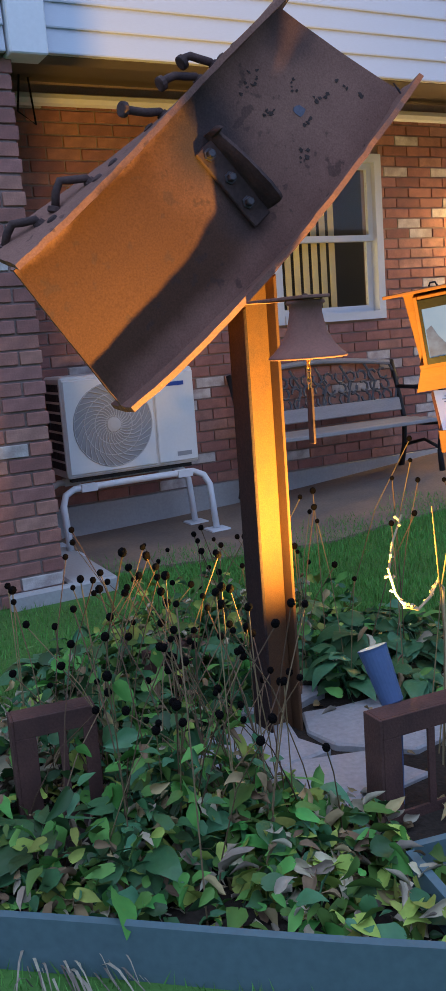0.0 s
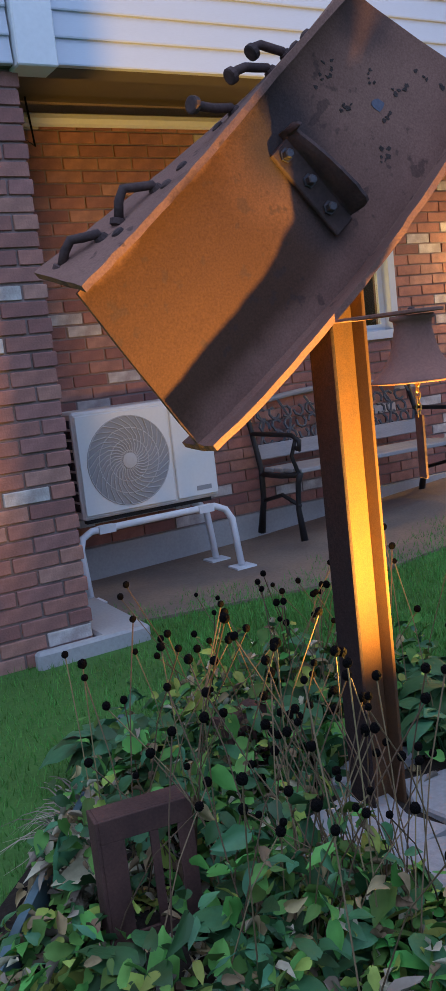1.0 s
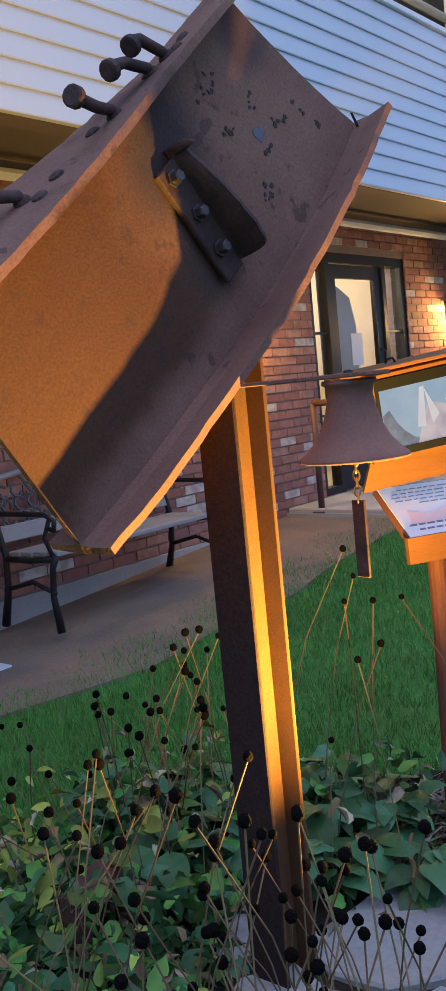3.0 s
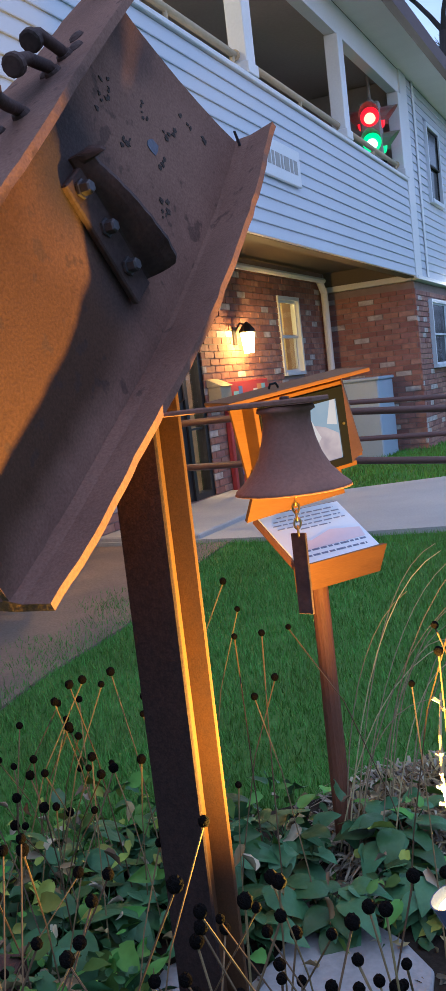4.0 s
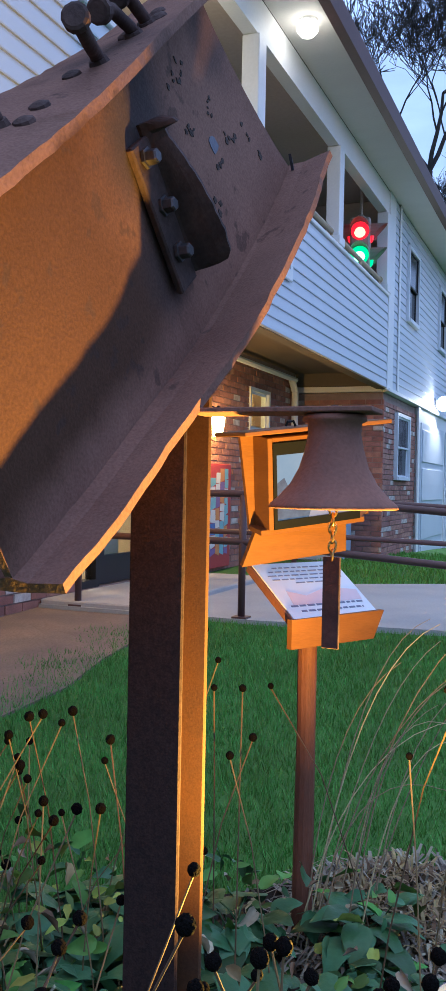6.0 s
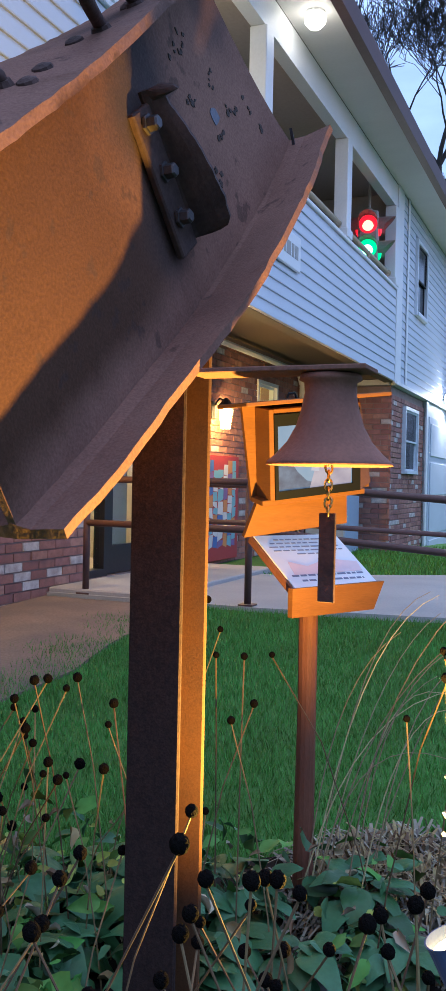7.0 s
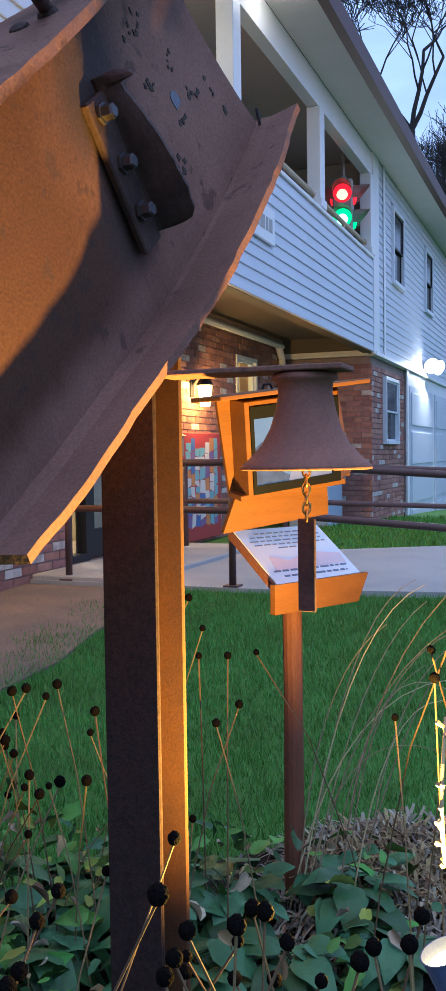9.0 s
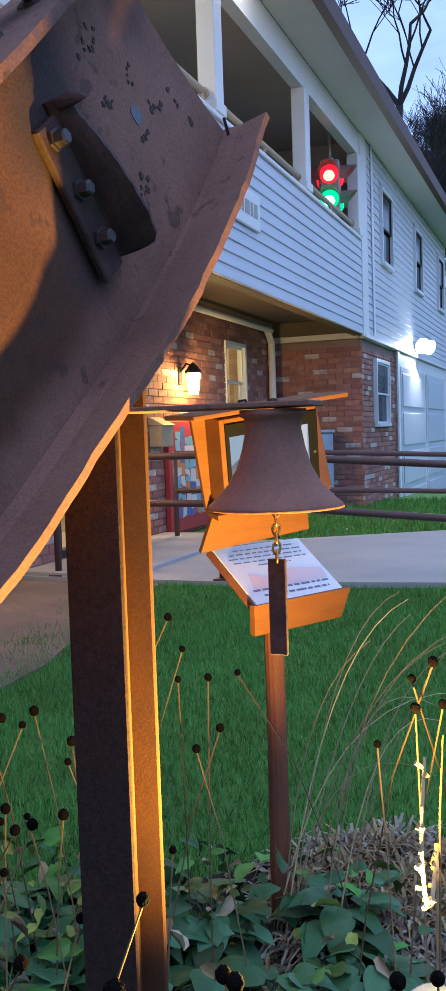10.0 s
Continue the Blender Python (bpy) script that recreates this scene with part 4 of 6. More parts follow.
def bench():
    gz = ground_z(4.3, 6.5) + 0.01
    root = thing("park_bench", "park bench with black cast iron ends and grey slats", "bench", (3.70, 6.30, gz))
    L = 1.28
    for x in (0.0, L):
        bm = bmesh.new()
        tube(bm, [(x, 0.02, 0.0), (x, 0.05, 0.18), (x, 0.03, 0.33), (x, 0.0, 0.39)], [0.022, 0.016, 0.016, 0.02], 8)
        tube(bm, [(x, 0.47, 0.0), (x, 0.41, 0.2), (x, 0.40, 0.38), (x, 0.47, 0.62), (x, 0.53, 0.78)], [0.024, 0.018, 0.018, 0.016, 0.02], 8)
        tube(bm, [(x, 0.0, 0.38), (x, 0.2, 0.36), (x, 0.40, 0.36)], 0.016, 8)
        tube(bm, [(x, 0.03, 0.2), (x, 0.2, 0.25), (x, 0.40, 0.2)], 0.012, 8)
        part("iron_end", bm, M_IRON, root, smooth=True)
        bm = bmesh.new()
        tube(bm, [(x, 0.46, 0.60), (x, 0.25, 0.60), (x, 0.05, 0.60), (x, -0.02, 0.57), (x, -0.01, 0.52), (x, 0.03, 0.53)], 0.014, 8)
        tube(bm, [(x, 0.02, 0.57), (x, 0.07, 0.48), (x, 0.02, 0.39)], 0.012, 8)
        part("armrest", bm, M_IRON, root, smooth=True)
    for k in range(4):
        part("seat_slat", B(0.01, L - 0.01, 0.0 + k * 0.1, 0.085 + k * 0.1, 0.385 - 0.004 * k, 0.41 - 0.004 * k, bevel=0.004), M_SLAT, root)
    lean = pose(0, 0.42, 0.44, -16, 0, 0)
    part("lower_back_slat", B(0.01, L - 0.01, -0.012, 0.012, 0.0, 0.09, bevel=0.004, m=lean), M_SLAT, root)
    bm = bmesh.new()
    n = 16
    low = [lean @ Vector((0.03 + (L - 0.06) * k / n, 0, 0.34 + 0.05 * math.sin(math.pi * k / n))) for k in range(n + 1)]
    tube(bm, low, 0.018, 8)
    part("top_back_rail", bm, M_SLAT, root)
    bm = bmesh.new()
    rnd = random.Random(8)
    for k in range(13):
        cx = 0.10 + k * (L - 0.2) / 12
        for j in range(3):
            cz = 0.12 + j * 0.075
            r = 0.035
            a0 = rnd.uniform(0, 6)
            tube(bm, [lean @ Vector((cx + r * math.cos(a0 + a), 0, cz + r * math.sin(a0 + a))) for a in [0.0, 0.9, 1.8, 2.7, 3.6, 4.5]], 0.009, 5)
    for k in range(7):
        cx = 0.04 + k * (L - 0.08) / 6
        tube(bm, [lean @ Vector((cx, 0, 0.08)), lean @ Vector((cx + 0.06, 0, 0.22)), lean @ Vector((cx, 0, 0.35))], 0.009, 5)
    part("lattice_panel", bm, M_LATTICE, root, "dark scrolled back panel")


bench()

# unseen wall added behind the camera to dim skylight on the house front
tagged(part("wall_sky_block", B(-16.0, 26.0, -7.5, -7.2, -0.3, 3.4), M_CONC), "unseen plain wall added to block low skylight on the front", "wall", kind="structure")


# ---- the steel sculpture ----
def lerp(a, b, s):
    return Vector(a) + (Vector(b) - Vector(a)) * s


def low_web(s):
    return lerp((1.800, 3.918, 1.022), (2.711, 3.858, 1.826), s) + Vector((0.6, 0, -0.74)) * (0.045 * 4 * s * (1 - s))


def rise(s):
    return 0.008 + 0.056 * ease(-0.15, 0.85, s)


def top_web(s):
    up = lerp((1.550, 3.895, 1.368), (2.412, 3.918, 2.010), s) + Vector((0.6, 0, -0.74)) * (0.014 * 4 * s * (1 - s))
    return up + (up - low_web(s)).normalized() * rise(s)


def section(s):
    """Frame of the beam at s: lower and upper web points, depth, length and flange directions."""
    lo, up = low_web(s), top_web(s)
    n = (up - lo).normalized()
    a = (low_web(min(1, s + 0.02)) - low_web(max(0, s - 0.02))).normalized()
    f = a.cross(n).normalized()
    if f.y > 0:
        f = -f
    return lo, up, n, a, f


def plate(corner, ns=44, nw=6, rough=0.004, seed=0.0):
    """A plate from corner(s, w) -> (outer, inner) points, with rough ends and edges."""
    bm = bmesh.new()
    grid = []
    for i in range(ns + 1):
        row = []
        for j in range(nw + 1):
            s, w = i / ns, j / nw
            o, q = corner(s, w)
            k = rough * (1.0 if i in (0, ns) or j in (0, nw) else 0.25)
            d = Vector([noise.noise(Vector(o) * 40 + Vector((seed, c * 7.1, 0))) for c in range(3)]) * k
            row.append((bm.verts.new(o + d), bm.verts.new(q + d)))
        grid.append(row)
    for i in range(ns):
        for j in range(nw):
            for k in (0, 1):
                q = [grid[i][j][k], grid[i + 1][j][k], grid[i + 1][j + 1][k], grid[i][j + 1][k]]
                bm.faces.new(q if k == 0 else q[::-1])
    for i in range(ns):
        for j in (0, nw):
            f = bm.faces.new((grid[i][j][0], grid[i][j][1], grid[i + 1][j][1], grid[i + 1][j][0]))
    for j in range(nw):
        for i in (0, ns):
            f = bm.faces.new((grid[i][j][0], grid[i][j + 1][0], grid[i][j + 1][1], grid[i][j][1]))
            f.material_index = 1
    bmesh.ops.recalc_face_normals(bm, faces=bm.faces)
    return bm


FRONT_LOW = lambda s: 0.080 + 0.006 * ease(0.0, 0.12, s) + 0.036 * ease(0.22, 0.58, s) - 0.025 * ease(0.80, 1.0, s)
FRONT_TOP = lambda s: 0.055 + 0.022 * ease(0.0, 0.5, s)
TF, TW = 0.016, 0.012


def web_c(s, w):
    lo, up, n, a, f = section(s)
    p = lo.lerp(up, w) + f * (-0.010 * math.sin(math.pi * w))
    return p + f * TW * 0.5, p - f * TW * 0.5


def low_c(s, w):
    lo, up, n, a, f = section(s)
    x = -0.085 + (0.085 + FRONT_LOW(s)) * w
    curl = n * (0.055 * (0.45 + 0.55 * ease(0.15, 0.6, s)) * (1 - 0.5 * ease(0.8, 1.0, s)) * max(0, w - 0.48))
    fillet = n * (0.010 * math.exp(-(x / 0.012) ** 2))
    p = lo + f * x + curl + a * (0.02 * max(0, s - 0.93) / 0.07 * w)
    return p + fillet, p - n * TF


def top_c(s, w):
    lo, up, n, a, f = section(s)
    x = -0.145 + (0.145 + FRONT_TOP(s)) * w
    over = a * (0.19 * min(1.0, (1 - w) / 0.35) * (1 - 1.2 * max(0.0, 0.5 - w)) * ease(0.8, 1.0, s))
    lift = n * ((0.042 - rise(s) + 0.015 * (1 - ease(0.0, 0.6, s))) * (1 - w))
    p = up + f * x + over + lift
    return p + n * TF, p


beam = thing("steel_beam", "bent rusted steel I-beam mounted at a slant on a post", "steel beam", (0, 0, 0))
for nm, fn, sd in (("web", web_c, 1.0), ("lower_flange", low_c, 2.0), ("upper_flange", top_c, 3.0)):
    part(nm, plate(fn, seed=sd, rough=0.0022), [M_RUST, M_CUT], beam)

# bracket: an angle bolted to the web
lo, up, n_, a_, f_ = section(0.52)
BO = [Vector((2.091, 3.867, 1.652)), Vector((2.145, 3.862, 1.594)), Vector((2.189, 3.853, 1.531))]
bdir = (BO[2] - BO[0]).normalized()
brow = Vector((0.80, -0.06, 0.60))
brow = (brow - bdir * brow.dot(bdir)).normalized()
bout = bdir.cross(brow).normalized()
if bout.y > 0:
    bout = -bout
MB = Matrix.Identity(4)
for c, vec in enumerate((brow, bdir, bout)):
    MB.col[c][:3] = vec
MB.translation = BO[1] - bout * 0.020


def bracket_leg():
    """The standing leg of the angle: a bent plate with a torn, chamfered outer edge."""
    bm = bmesh.new()
    rows = []
    n = 40
    shape = ((0.0, 0.020), (0.03, 0.046), (0.05, 0.048), (0.075, 0.022), (0.14, 0.026), (0.28, 0.040), (0.44, 0.052), (0.62, 0.061), (0.78, 0.066), (0.93, 0.064), (0.98, 0.054), (1.0, 0.038))
    for i in range(n + 1):
        k = i / n
        y = -0.122 + 0.252 * k
        (k0, h0), (k1, h1) = next((p, q) for p, q in zip(shape, shape[1:]) if p[0] <= k <= q[0])
        h = h0 + (h1 - h0) * (k - k0) / (k1 - k0) + 0.0025 * noise.noise((y * 60, 2.0, 0))
        x = 0.028 + 0.006 * k
        mid = [(x - 0.010, -0.010), (x - 0.002, -0.006), (x + 0.003, 0.004), (x + 0.006, h * 0.35), (x + 0.012, h * 0.7), (x + 0.020, h)]
        face = [(px - 0.0045, pz) for px, pz in mid[1:]] + [(px + 0.0045, pz - 0.002) for px, pz in mid[::-1]]
        rows.append([bm.verts.new((px, y, pz)) for px, pz in face])
    m = len(rows[0])
    for r0, r1 in zip(rows, rows[1:]):
        for k in range(m):
            bm.faces.new((r0[k], r0[(k + 1) % m], r1[(k + 1) % m], r1[k]))
    bm.faces.new(rows[0])
    bm.faces.new(rows[-1][::-1])
    bmesh.ops.recalc_face_normals(bm, faces=bm.faces)
    bm.transform(MB)
    return bm


brk = part("bracket_plate", B(-0.032, 0.030, -0.104, 0.140, -0.014, 0.0, bevel=0.003, m=MB), M_RUST_DARK, beam, "dark scaled angle bracket")
part("bracket_leg", bracket_leg(), M_RUST_DARK, brk)
for p in BO:
    mm = Matrix.Translation(p) @ MB.to_3x3().to_4x4()
    part("bolt", lathe([(0.017, -0.020), (0.017, -0.015), (0.0125, -0.0148), (0.012, 0.0), (0.009, 0.003)], 6, mm), M_BOLT, brk)


def on_web(s, w, off=0.0):
    lo, up, n, a, f = section(s)
    return lo.lerp(up, w) + f * (-0.010 * math.sin(math.pi * w)) + f * (TW * 0.5 + off)


def scar(s, w, ds, dw, seed, material, nm):
    rnd = random.Random(seed)
    k = 11
    pts = []
    for i in range(k):
        t = 2 * math.pi * i / k
        r = rnd.uniform(0.35, 1.0) if nm == "pit" else rnd.uniform(0.7, 1.0)
        pts.append(on_web(s + ds * r * math.cos(t), w + dw * r * math.sin(t), 0.0))
    f = section(s)[4]
    part(nm, prism(pts, f * 0.0016), material, beam)


scar(0.805, 0.47, 0.017, 0.045, 3, M_SCAR, "bare_patch")
rp = random.Random(8)
for s0, w0, ds, dw, n in ((0.785, 0.79, 0.04, 0.04, 9), (0.74, 0.60, 0.02, 0.03, 7), (0.72, 0.27, 0.025, 0.03, 8), (0.846, 0.60, 0.02, 0.04, 6), (0.87, 0.43, 0.02, 0.05, 6), (0.79, 0.40, 0.02, 0.04, 4), (0.93, 0.30, 0.03, 0.1, 5)):
    for _ in range(n):
        scar(s0 + rp.gauss(0, ds * 0.6), w0 + rp.gauss(0, dw * 0.6), rp.uniform(0.003, 0.009), rp.uniform(0.008, 0.022), rp.randrange(9999), M_PIT, "pit")
nick = on_web(0.985, 0.02, 0.01)
part("bright_nick", prism([nick + Vector(d) for d in ((-0.02, 0, 0.03), (0.01, 0, -0.005), (0.0, 0, 0.012))], (0, -0.006, 0)), M_SCAR, beam)


def top_surface(s, w):
    return top_c(s, w)[0]


def stud(s, w, head, bend):
    """A headed shear stud, welded to the upper flange and knocked over."""
    base = top_surface(s, w)
    n = section(s)[2]
    head = Vector(head)
    mid = base.lerp(head, 0.5) + n * bend
    d = (head - mid).normalized()
    bm = bmesh.new()
    pts = [base - n * 0.004, base + n * 0.012, base.lerp(mid, 0.6) + n * 0.004, mid, mid.lerp(head, 0.5) + n * bend * 0.15, head]
    tube(bm, pts, 0.0105, 10)
    st = part("shear_stud", bm, M_RUST_DARK, beam, smooth=True)
    part("stud_head", T([head - d * 0.004, head - d * 0.002, head + d * 0.010, head + d * 0.012], [0.012, 0.019, 0.019, 0.015], 12), M_RUST_DARK, st)
    part("weld_collar", T([base - n * 0.004, base + n * 0.007], [0.018, 0.014], 10), M_RUST_DARK, st)


stud(0.74, 0.68, (2.052, 3.917, 1.885), 0.028)
stud(0.68, 0.68, (1.985, 3.909, 1.828), 0.02)
stud(0.54, 0.68, (1.858, 3.872, 1.750), 0.0)
stud(0.29, 0.55, (1.680, 3.940, 1.527), 0.045)
stud(0.13, 0.5, (1.555, 3.985, 1.440), 0.035)
for i, (s, w) in enumerate([(0.30, 0.7), (0.36, 0.65), (0.5, 0.55), (0.69, 0.6), (0.76, 0.75), (0.82, 0.62), (0.15, 0.7)]):
    b, n = top_surface(s, w), section(s)[2]
    part("weld_stub", T([b - n * 0.005, b + n * 0.004, b + n * 0.007], [0.017, 0.014, 0.006], 9), M_RUST_DARK, beam)


# ---- post, arm, bell ----
PX0, PX1, PY0, PY1 = 2.130, 2.238, 3.828, 3.922
post = thing("steel_post", "rusted steel H-section post set in the flower bed", "post", ((PX0 + PX1) / 2, (PY0 + PY1) / 2, 0.0))
post_top = 1.37


def post_plate(nm, x0, x1, y0, y1, tops, material):
    bm = B(x0, x1, y0, y1, -0.10, 1.2)
    for v in bm.verts:
        if v.co.z > 1:
            v.co.z = tops[0] if v.co.x < (x0 + x1) / 2 else tops[1]
    es = [e for e in bm.edges if abs((e.verts[0].co - e.verts[1].co).z) > 0.5]
    bmesh.ops.bevel(bm, geom=es, offset=0.0025, segments=1, affect="EDGES")
    bm.transform(Matrix.Translation(-post.location))
    part(nm, bm, material, post)


def under_beam(x):
    best = min((abs(low_web(i / 200).x - x), i / 200) for i in range(201))[1]
    lo, up, n, a, f = section(best)
    return (lo - n * TF).z - 0.001


# light and shade on the post put into the plate colours
post_plate("flange_plate", PX0, PX0 + 0.009, PY0, PY1, (under_beam(PX0), under_beam(PX0 + 0.009)), M_POSTSHADE)
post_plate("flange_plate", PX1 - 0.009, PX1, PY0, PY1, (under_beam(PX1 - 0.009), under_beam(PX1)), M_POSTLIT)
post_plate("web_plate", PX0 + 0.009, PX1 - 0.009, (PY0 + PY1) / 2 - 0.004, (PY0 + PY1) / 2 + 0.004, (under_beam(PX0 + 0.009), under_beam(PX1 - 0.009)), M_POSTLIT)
po = post.location
part("bell_arm", B(PX0 - 0.004 - po.x, PX0 + 0.076 - po.x, 3.535 - po.y, PY0 - 0.0005 - po.y, 1.262, 1.270, bevel=0.0015), M_RUST, post, "flat steel arm carrying the bell")
BELL = Vector((2.176, 3.602, 0))
bell = thing("bell", "brown cast bell with a hanging chain and striker strip", "bell", (BELL.x, BELL.y, 1.2615))
prof = [(0.001, -0.002), (0.047, -0.002), (0.049, -0.010), (0.041, -0.014), (0.040, -0.030), (0.045, -0.056), (0.053, -0.082), (0.066, -0.106), (0.084, -0.126), (0.096, -0.136), (0.0985, -0.142), (0.094, -0.143), (0.080, -0.128), (0.060, -0.100), (0.046, -0.070), (0.034, -0.02), (0.001, -0.018)]
bm = lathe(prof, 48)
part("body", bm, M_BELL, bell, smooth=True)
part("hanger_nut", lathe([(0.008, 0.0088), (0.008, 0.0125), (0.004, 0.014)], 6), M_RUST_DARK, bell)
for i in range(7):
    z = -0.132 - i * 0.0135
    ang = 90 * (i % 2) + 25
    pts = [(0.0055 * math.cos(t), 0, 0.0095 * math.sin(t)) for t in [2 * math.pi * k / 12 for k in range(13)]]
    bm = bmesh.new()
    tube(bm, pts, 0.0019, 6, caps=False)
    bm.transform(pose(0, 0, z, 0, 8 * math.sin(i), ang))
    part("chain_link", bm, M_CHAIN, bell, smooth=True)
part("striker_strip", B(-0.003, 0.003, -0.0135, 0.0135, -0.355, -0.216, bevel=0.0008, m=pose(0, 0, 0, 0, 0, -6)), M_RUST_DARK, bell, "flat dark striker strip")

# ---- kiosk ----
K = Matrix(((0.851, 0.525, 0, 2.827), (-0.525, 0.851, 0, 3.859), (0, 0, 1, 0), (0, 0, 0, 1)))
kiosk = thing("display_kiosk", "orange cedar display kiosk with a framed picture and text sheet", "kiosk", (2.93, 3.90, 0.0))


def kp(nm, bm, material, m, parent=None, label=""):
    bm.transform(Matrix.Translation(-kiosk.location) @ m)
    ob = part(nm, bm, material, kiosk if parent is None else parent, label)
    return ob


bm = bmesh.new()
tube(bm, [(0.130, 0.10, -0.12), (0.130, 0.098, 0.25), (0.124, 0.09, 0.55), (0.122, 0.09, 0.86)], [0.026, 0.025, 0.023, 0.024], 12)
kp("post", bm, M_POSTW, K, label="reddish brown rough wooden post")
# sloped sheet board: v 0..0.165, z 0.845..0.96
SL = K @ Matrix.Translation((0, 0, 0.846)) @ pose(0, 0, 0, 35, 0, 0)
kp("sheet_board", B(-0.005, 0.276, 0.006, 0.203, -0.022, -0.002, bevel=0.002), M_POSTW, SL)
sheet = kp("text_sheet", B(0.0, 0.270, 0.0, 0.196, -0.0015, 0.0015), M_PAPER, SL, label="laminated sheet of dark text with a faded pink band")
kp("pink_band", prism([(0.03, 0.045, 0.0018), (0.255, 0.05, 0.0018), (0.262, 0.085, 0.0018), (0.17, 0.10, 0.0018), (0.09, 0.075, 0.0018), (0.04, 0.095, 0.0018)], (0, 0, 0.0004)), M_PINK, SL, sheet)
rows = [(0.176, 0.05, 0.24), (0.162, 0.03, 0.25), (0.148, 0.02, 0.245), (0.134, 0.025, 0.25), (0.120, 0.09, 0.19), (0.040, 0.02, 0.25), (0.022, 0.04, 0.24)]
rnd = random.Random(4)
for r, (y, a, b) in enumerate(rows):
    x = a
    while x < b:
        w = rnd.uniform(0.010, 0.030)
        h = 0.0035 if r < 5 else 0.0055
        kp("word_bar", B(x, min(b, x + w), y, y + h, 0.0018, 0.0026), M_INK, SL, sheet)
        x += w + 0.006
kp("front_lip", prism([(-0.014, -0.008, 0.848), (0.284, -0.008, 0.852), (0.262, 0.004, 0.782), (-0.004, 0.004, 0.778)], (0, 0.016, 0)), M_WOOD, K)
kz = Vector((-0.063, -0.008, 0.314)).normalized()
kx = Vector((0.727, -0.687, 0.0))
kx = (kx - kz * kx.dot(kz)).normalized()
ky = kz.cross(kx)
KB = Matrix.Identity(4)
for c, vec in enumerate((kx, ky, kz)):
    KB.col[c][:3] = vec
KB.translation = Vector((2.861, 3.992, 0.985))
KB = KB @ Matrix.Translation((0.166, -0.098, 0.0))
kp("apron", prism([(-0.184, 0.082, -0.022), (0.100, 0.082, -0.022), (0.090, 0.066, 0.060), (-0.156, 0.066, 0.060)], (0, 0.012, 0.003)), M_WOOD, KB)
kp("back_board", prism([(-0.156, 0.092, 0.062), (0.172, 0.092, 0.062), (0.134, 0.092, 0.291), (-0.176, 0.092, 0.291)], (0, 0.012, 0)), M_WOOD, KB)
kp("side_board", B(-0.143, -0.131, 0.018, 0.0915, 0.0742, 0.286, bevel=0.0012), M_WOOD, KB)
bm = bmesh.new()
ring = [[bm.verts.new(p) for p in ((0.0988, 0.018, z), (0.0988, 0.030, z), (out, 0.0915, z), (out + 0.004, 0.0835, z))] for out, z in ((0.166, 0.0742), (0.132, 0.286))]
for k in range(4):
    bm.faces.new((ring[0][k], ring[0][(k + 1) % 4], ring[1][(k + 1) % 4], ring[1][k]))
bm.faces.new(ring[0])
bm.faces.new(ring[1])
bmesh.ops.recalc_face_normals(bm, faces=bm.faces)
kp("side_board", bm, M_WOOD, KB)
kp("sill_board", B(-0.158, 0.120, 0.030, 0.0915, 0.0605, 0.0738, bevel=0.0015), M_WOOD, KB)
kp("top_board", B(-0.1305, 0.0985, 0.020, 0.0915, 0.274, 0.286, bevel=0.0012), M_WOOD, KB)
kp("roof_board", B(-0.225, 0.150, -0.040, 0.125, 0.2925, 0.303, bevel=0.002, m=Matrix.Translation((0, 0.05, 0.298)) @ pose(0, 0, 0, -7, 0, 0) @ Matrix.Translation((0, -0.05, -0.298))), M_WOOD, KB, label="overhanging cedar roof board")
bm = bmesh.new()
for x0, x1 in ((-0.1305, -0.122), (0.078, 0.0985)):
    box(bm, x0, x1, 0.016, 0.030, 0.0745, 0.2735)
box(bm, -0.122, 0.078, 0.016, 0.030, 0.0745, 0.094)
box(bm, -0.122, 0.078, 0.016, 0.030, 0.246, 0.2735)
bez = kp("bezel", bm, M_BEZEL, KB, label="black picture frame")
pic = kp("picture", B(-0.122, 0.078, 0.022, 0.0265, 0.094, 0.246), M_PIC_SKY, KB, bez, "print of a pale spire against a blue sky")
part("lock", lathe([(0.004, 0.0), (0.003, 0.002)], 10, Matrix.Translation(-kiosk.location) @ KB @ pose(0.089, 0.0155, 0.180, 90, 0, 0)), M_CHAIN, bez, "small brass lock")


def pic_patch(pts, material, d):
    bm = prism([(-0.022 + x * 0.790, 0.0215 - d, 0.094 + (z - 0.036) * 0.76) for x, z in pts], (0, 0.0004, 0))
    bm.transform(Matrix.Translation(-kiosk.location) @ KB)
    part("printed_shape", bm, material, bez)


pic_patch([(-0.123, 0.036), (-0.123, 0.15), (-0.10, 0.165), (-0.08, 0.12), (-0.06, 0.09), (-0.03, 0.06), (0.0, 0.05), (0.0, 0.036)], M_PIC_DARK, 0.0004)
pic_patch([(-0.02, 0.036), (0.123, 0.036), (0.123, 0.12), (0.08, 0.15), (0.03, 0.17), (0.0, 0.10)], M_PIC_ROSE, 0.0008)
pic_patch([(-0.015, 0.09), (0.005, 0.22), (0.02, 0.222), (0.012, 0.085)], M_PIC_WHITE, 0.0012)
pic_patch([(0.02, 0.215), (0.035, 0.09), (0.06, 0.12)], M_PIC_WHITE, 0.0012)
pic_patch([(0.085, 0.16), (0.105, 0.235), (0.122, 0.234), (0.12, 0.15)], M_PIC_WHITE, 0.0012)
kp("hook", T([(-0.09, 0.03, 0.308), (-0.085, 0.03, 0.318), (-0.07, 0.03, 0.318), (-0.065, 0.03, 0.306)], 0.003, 6), M_BEZEL, KB)

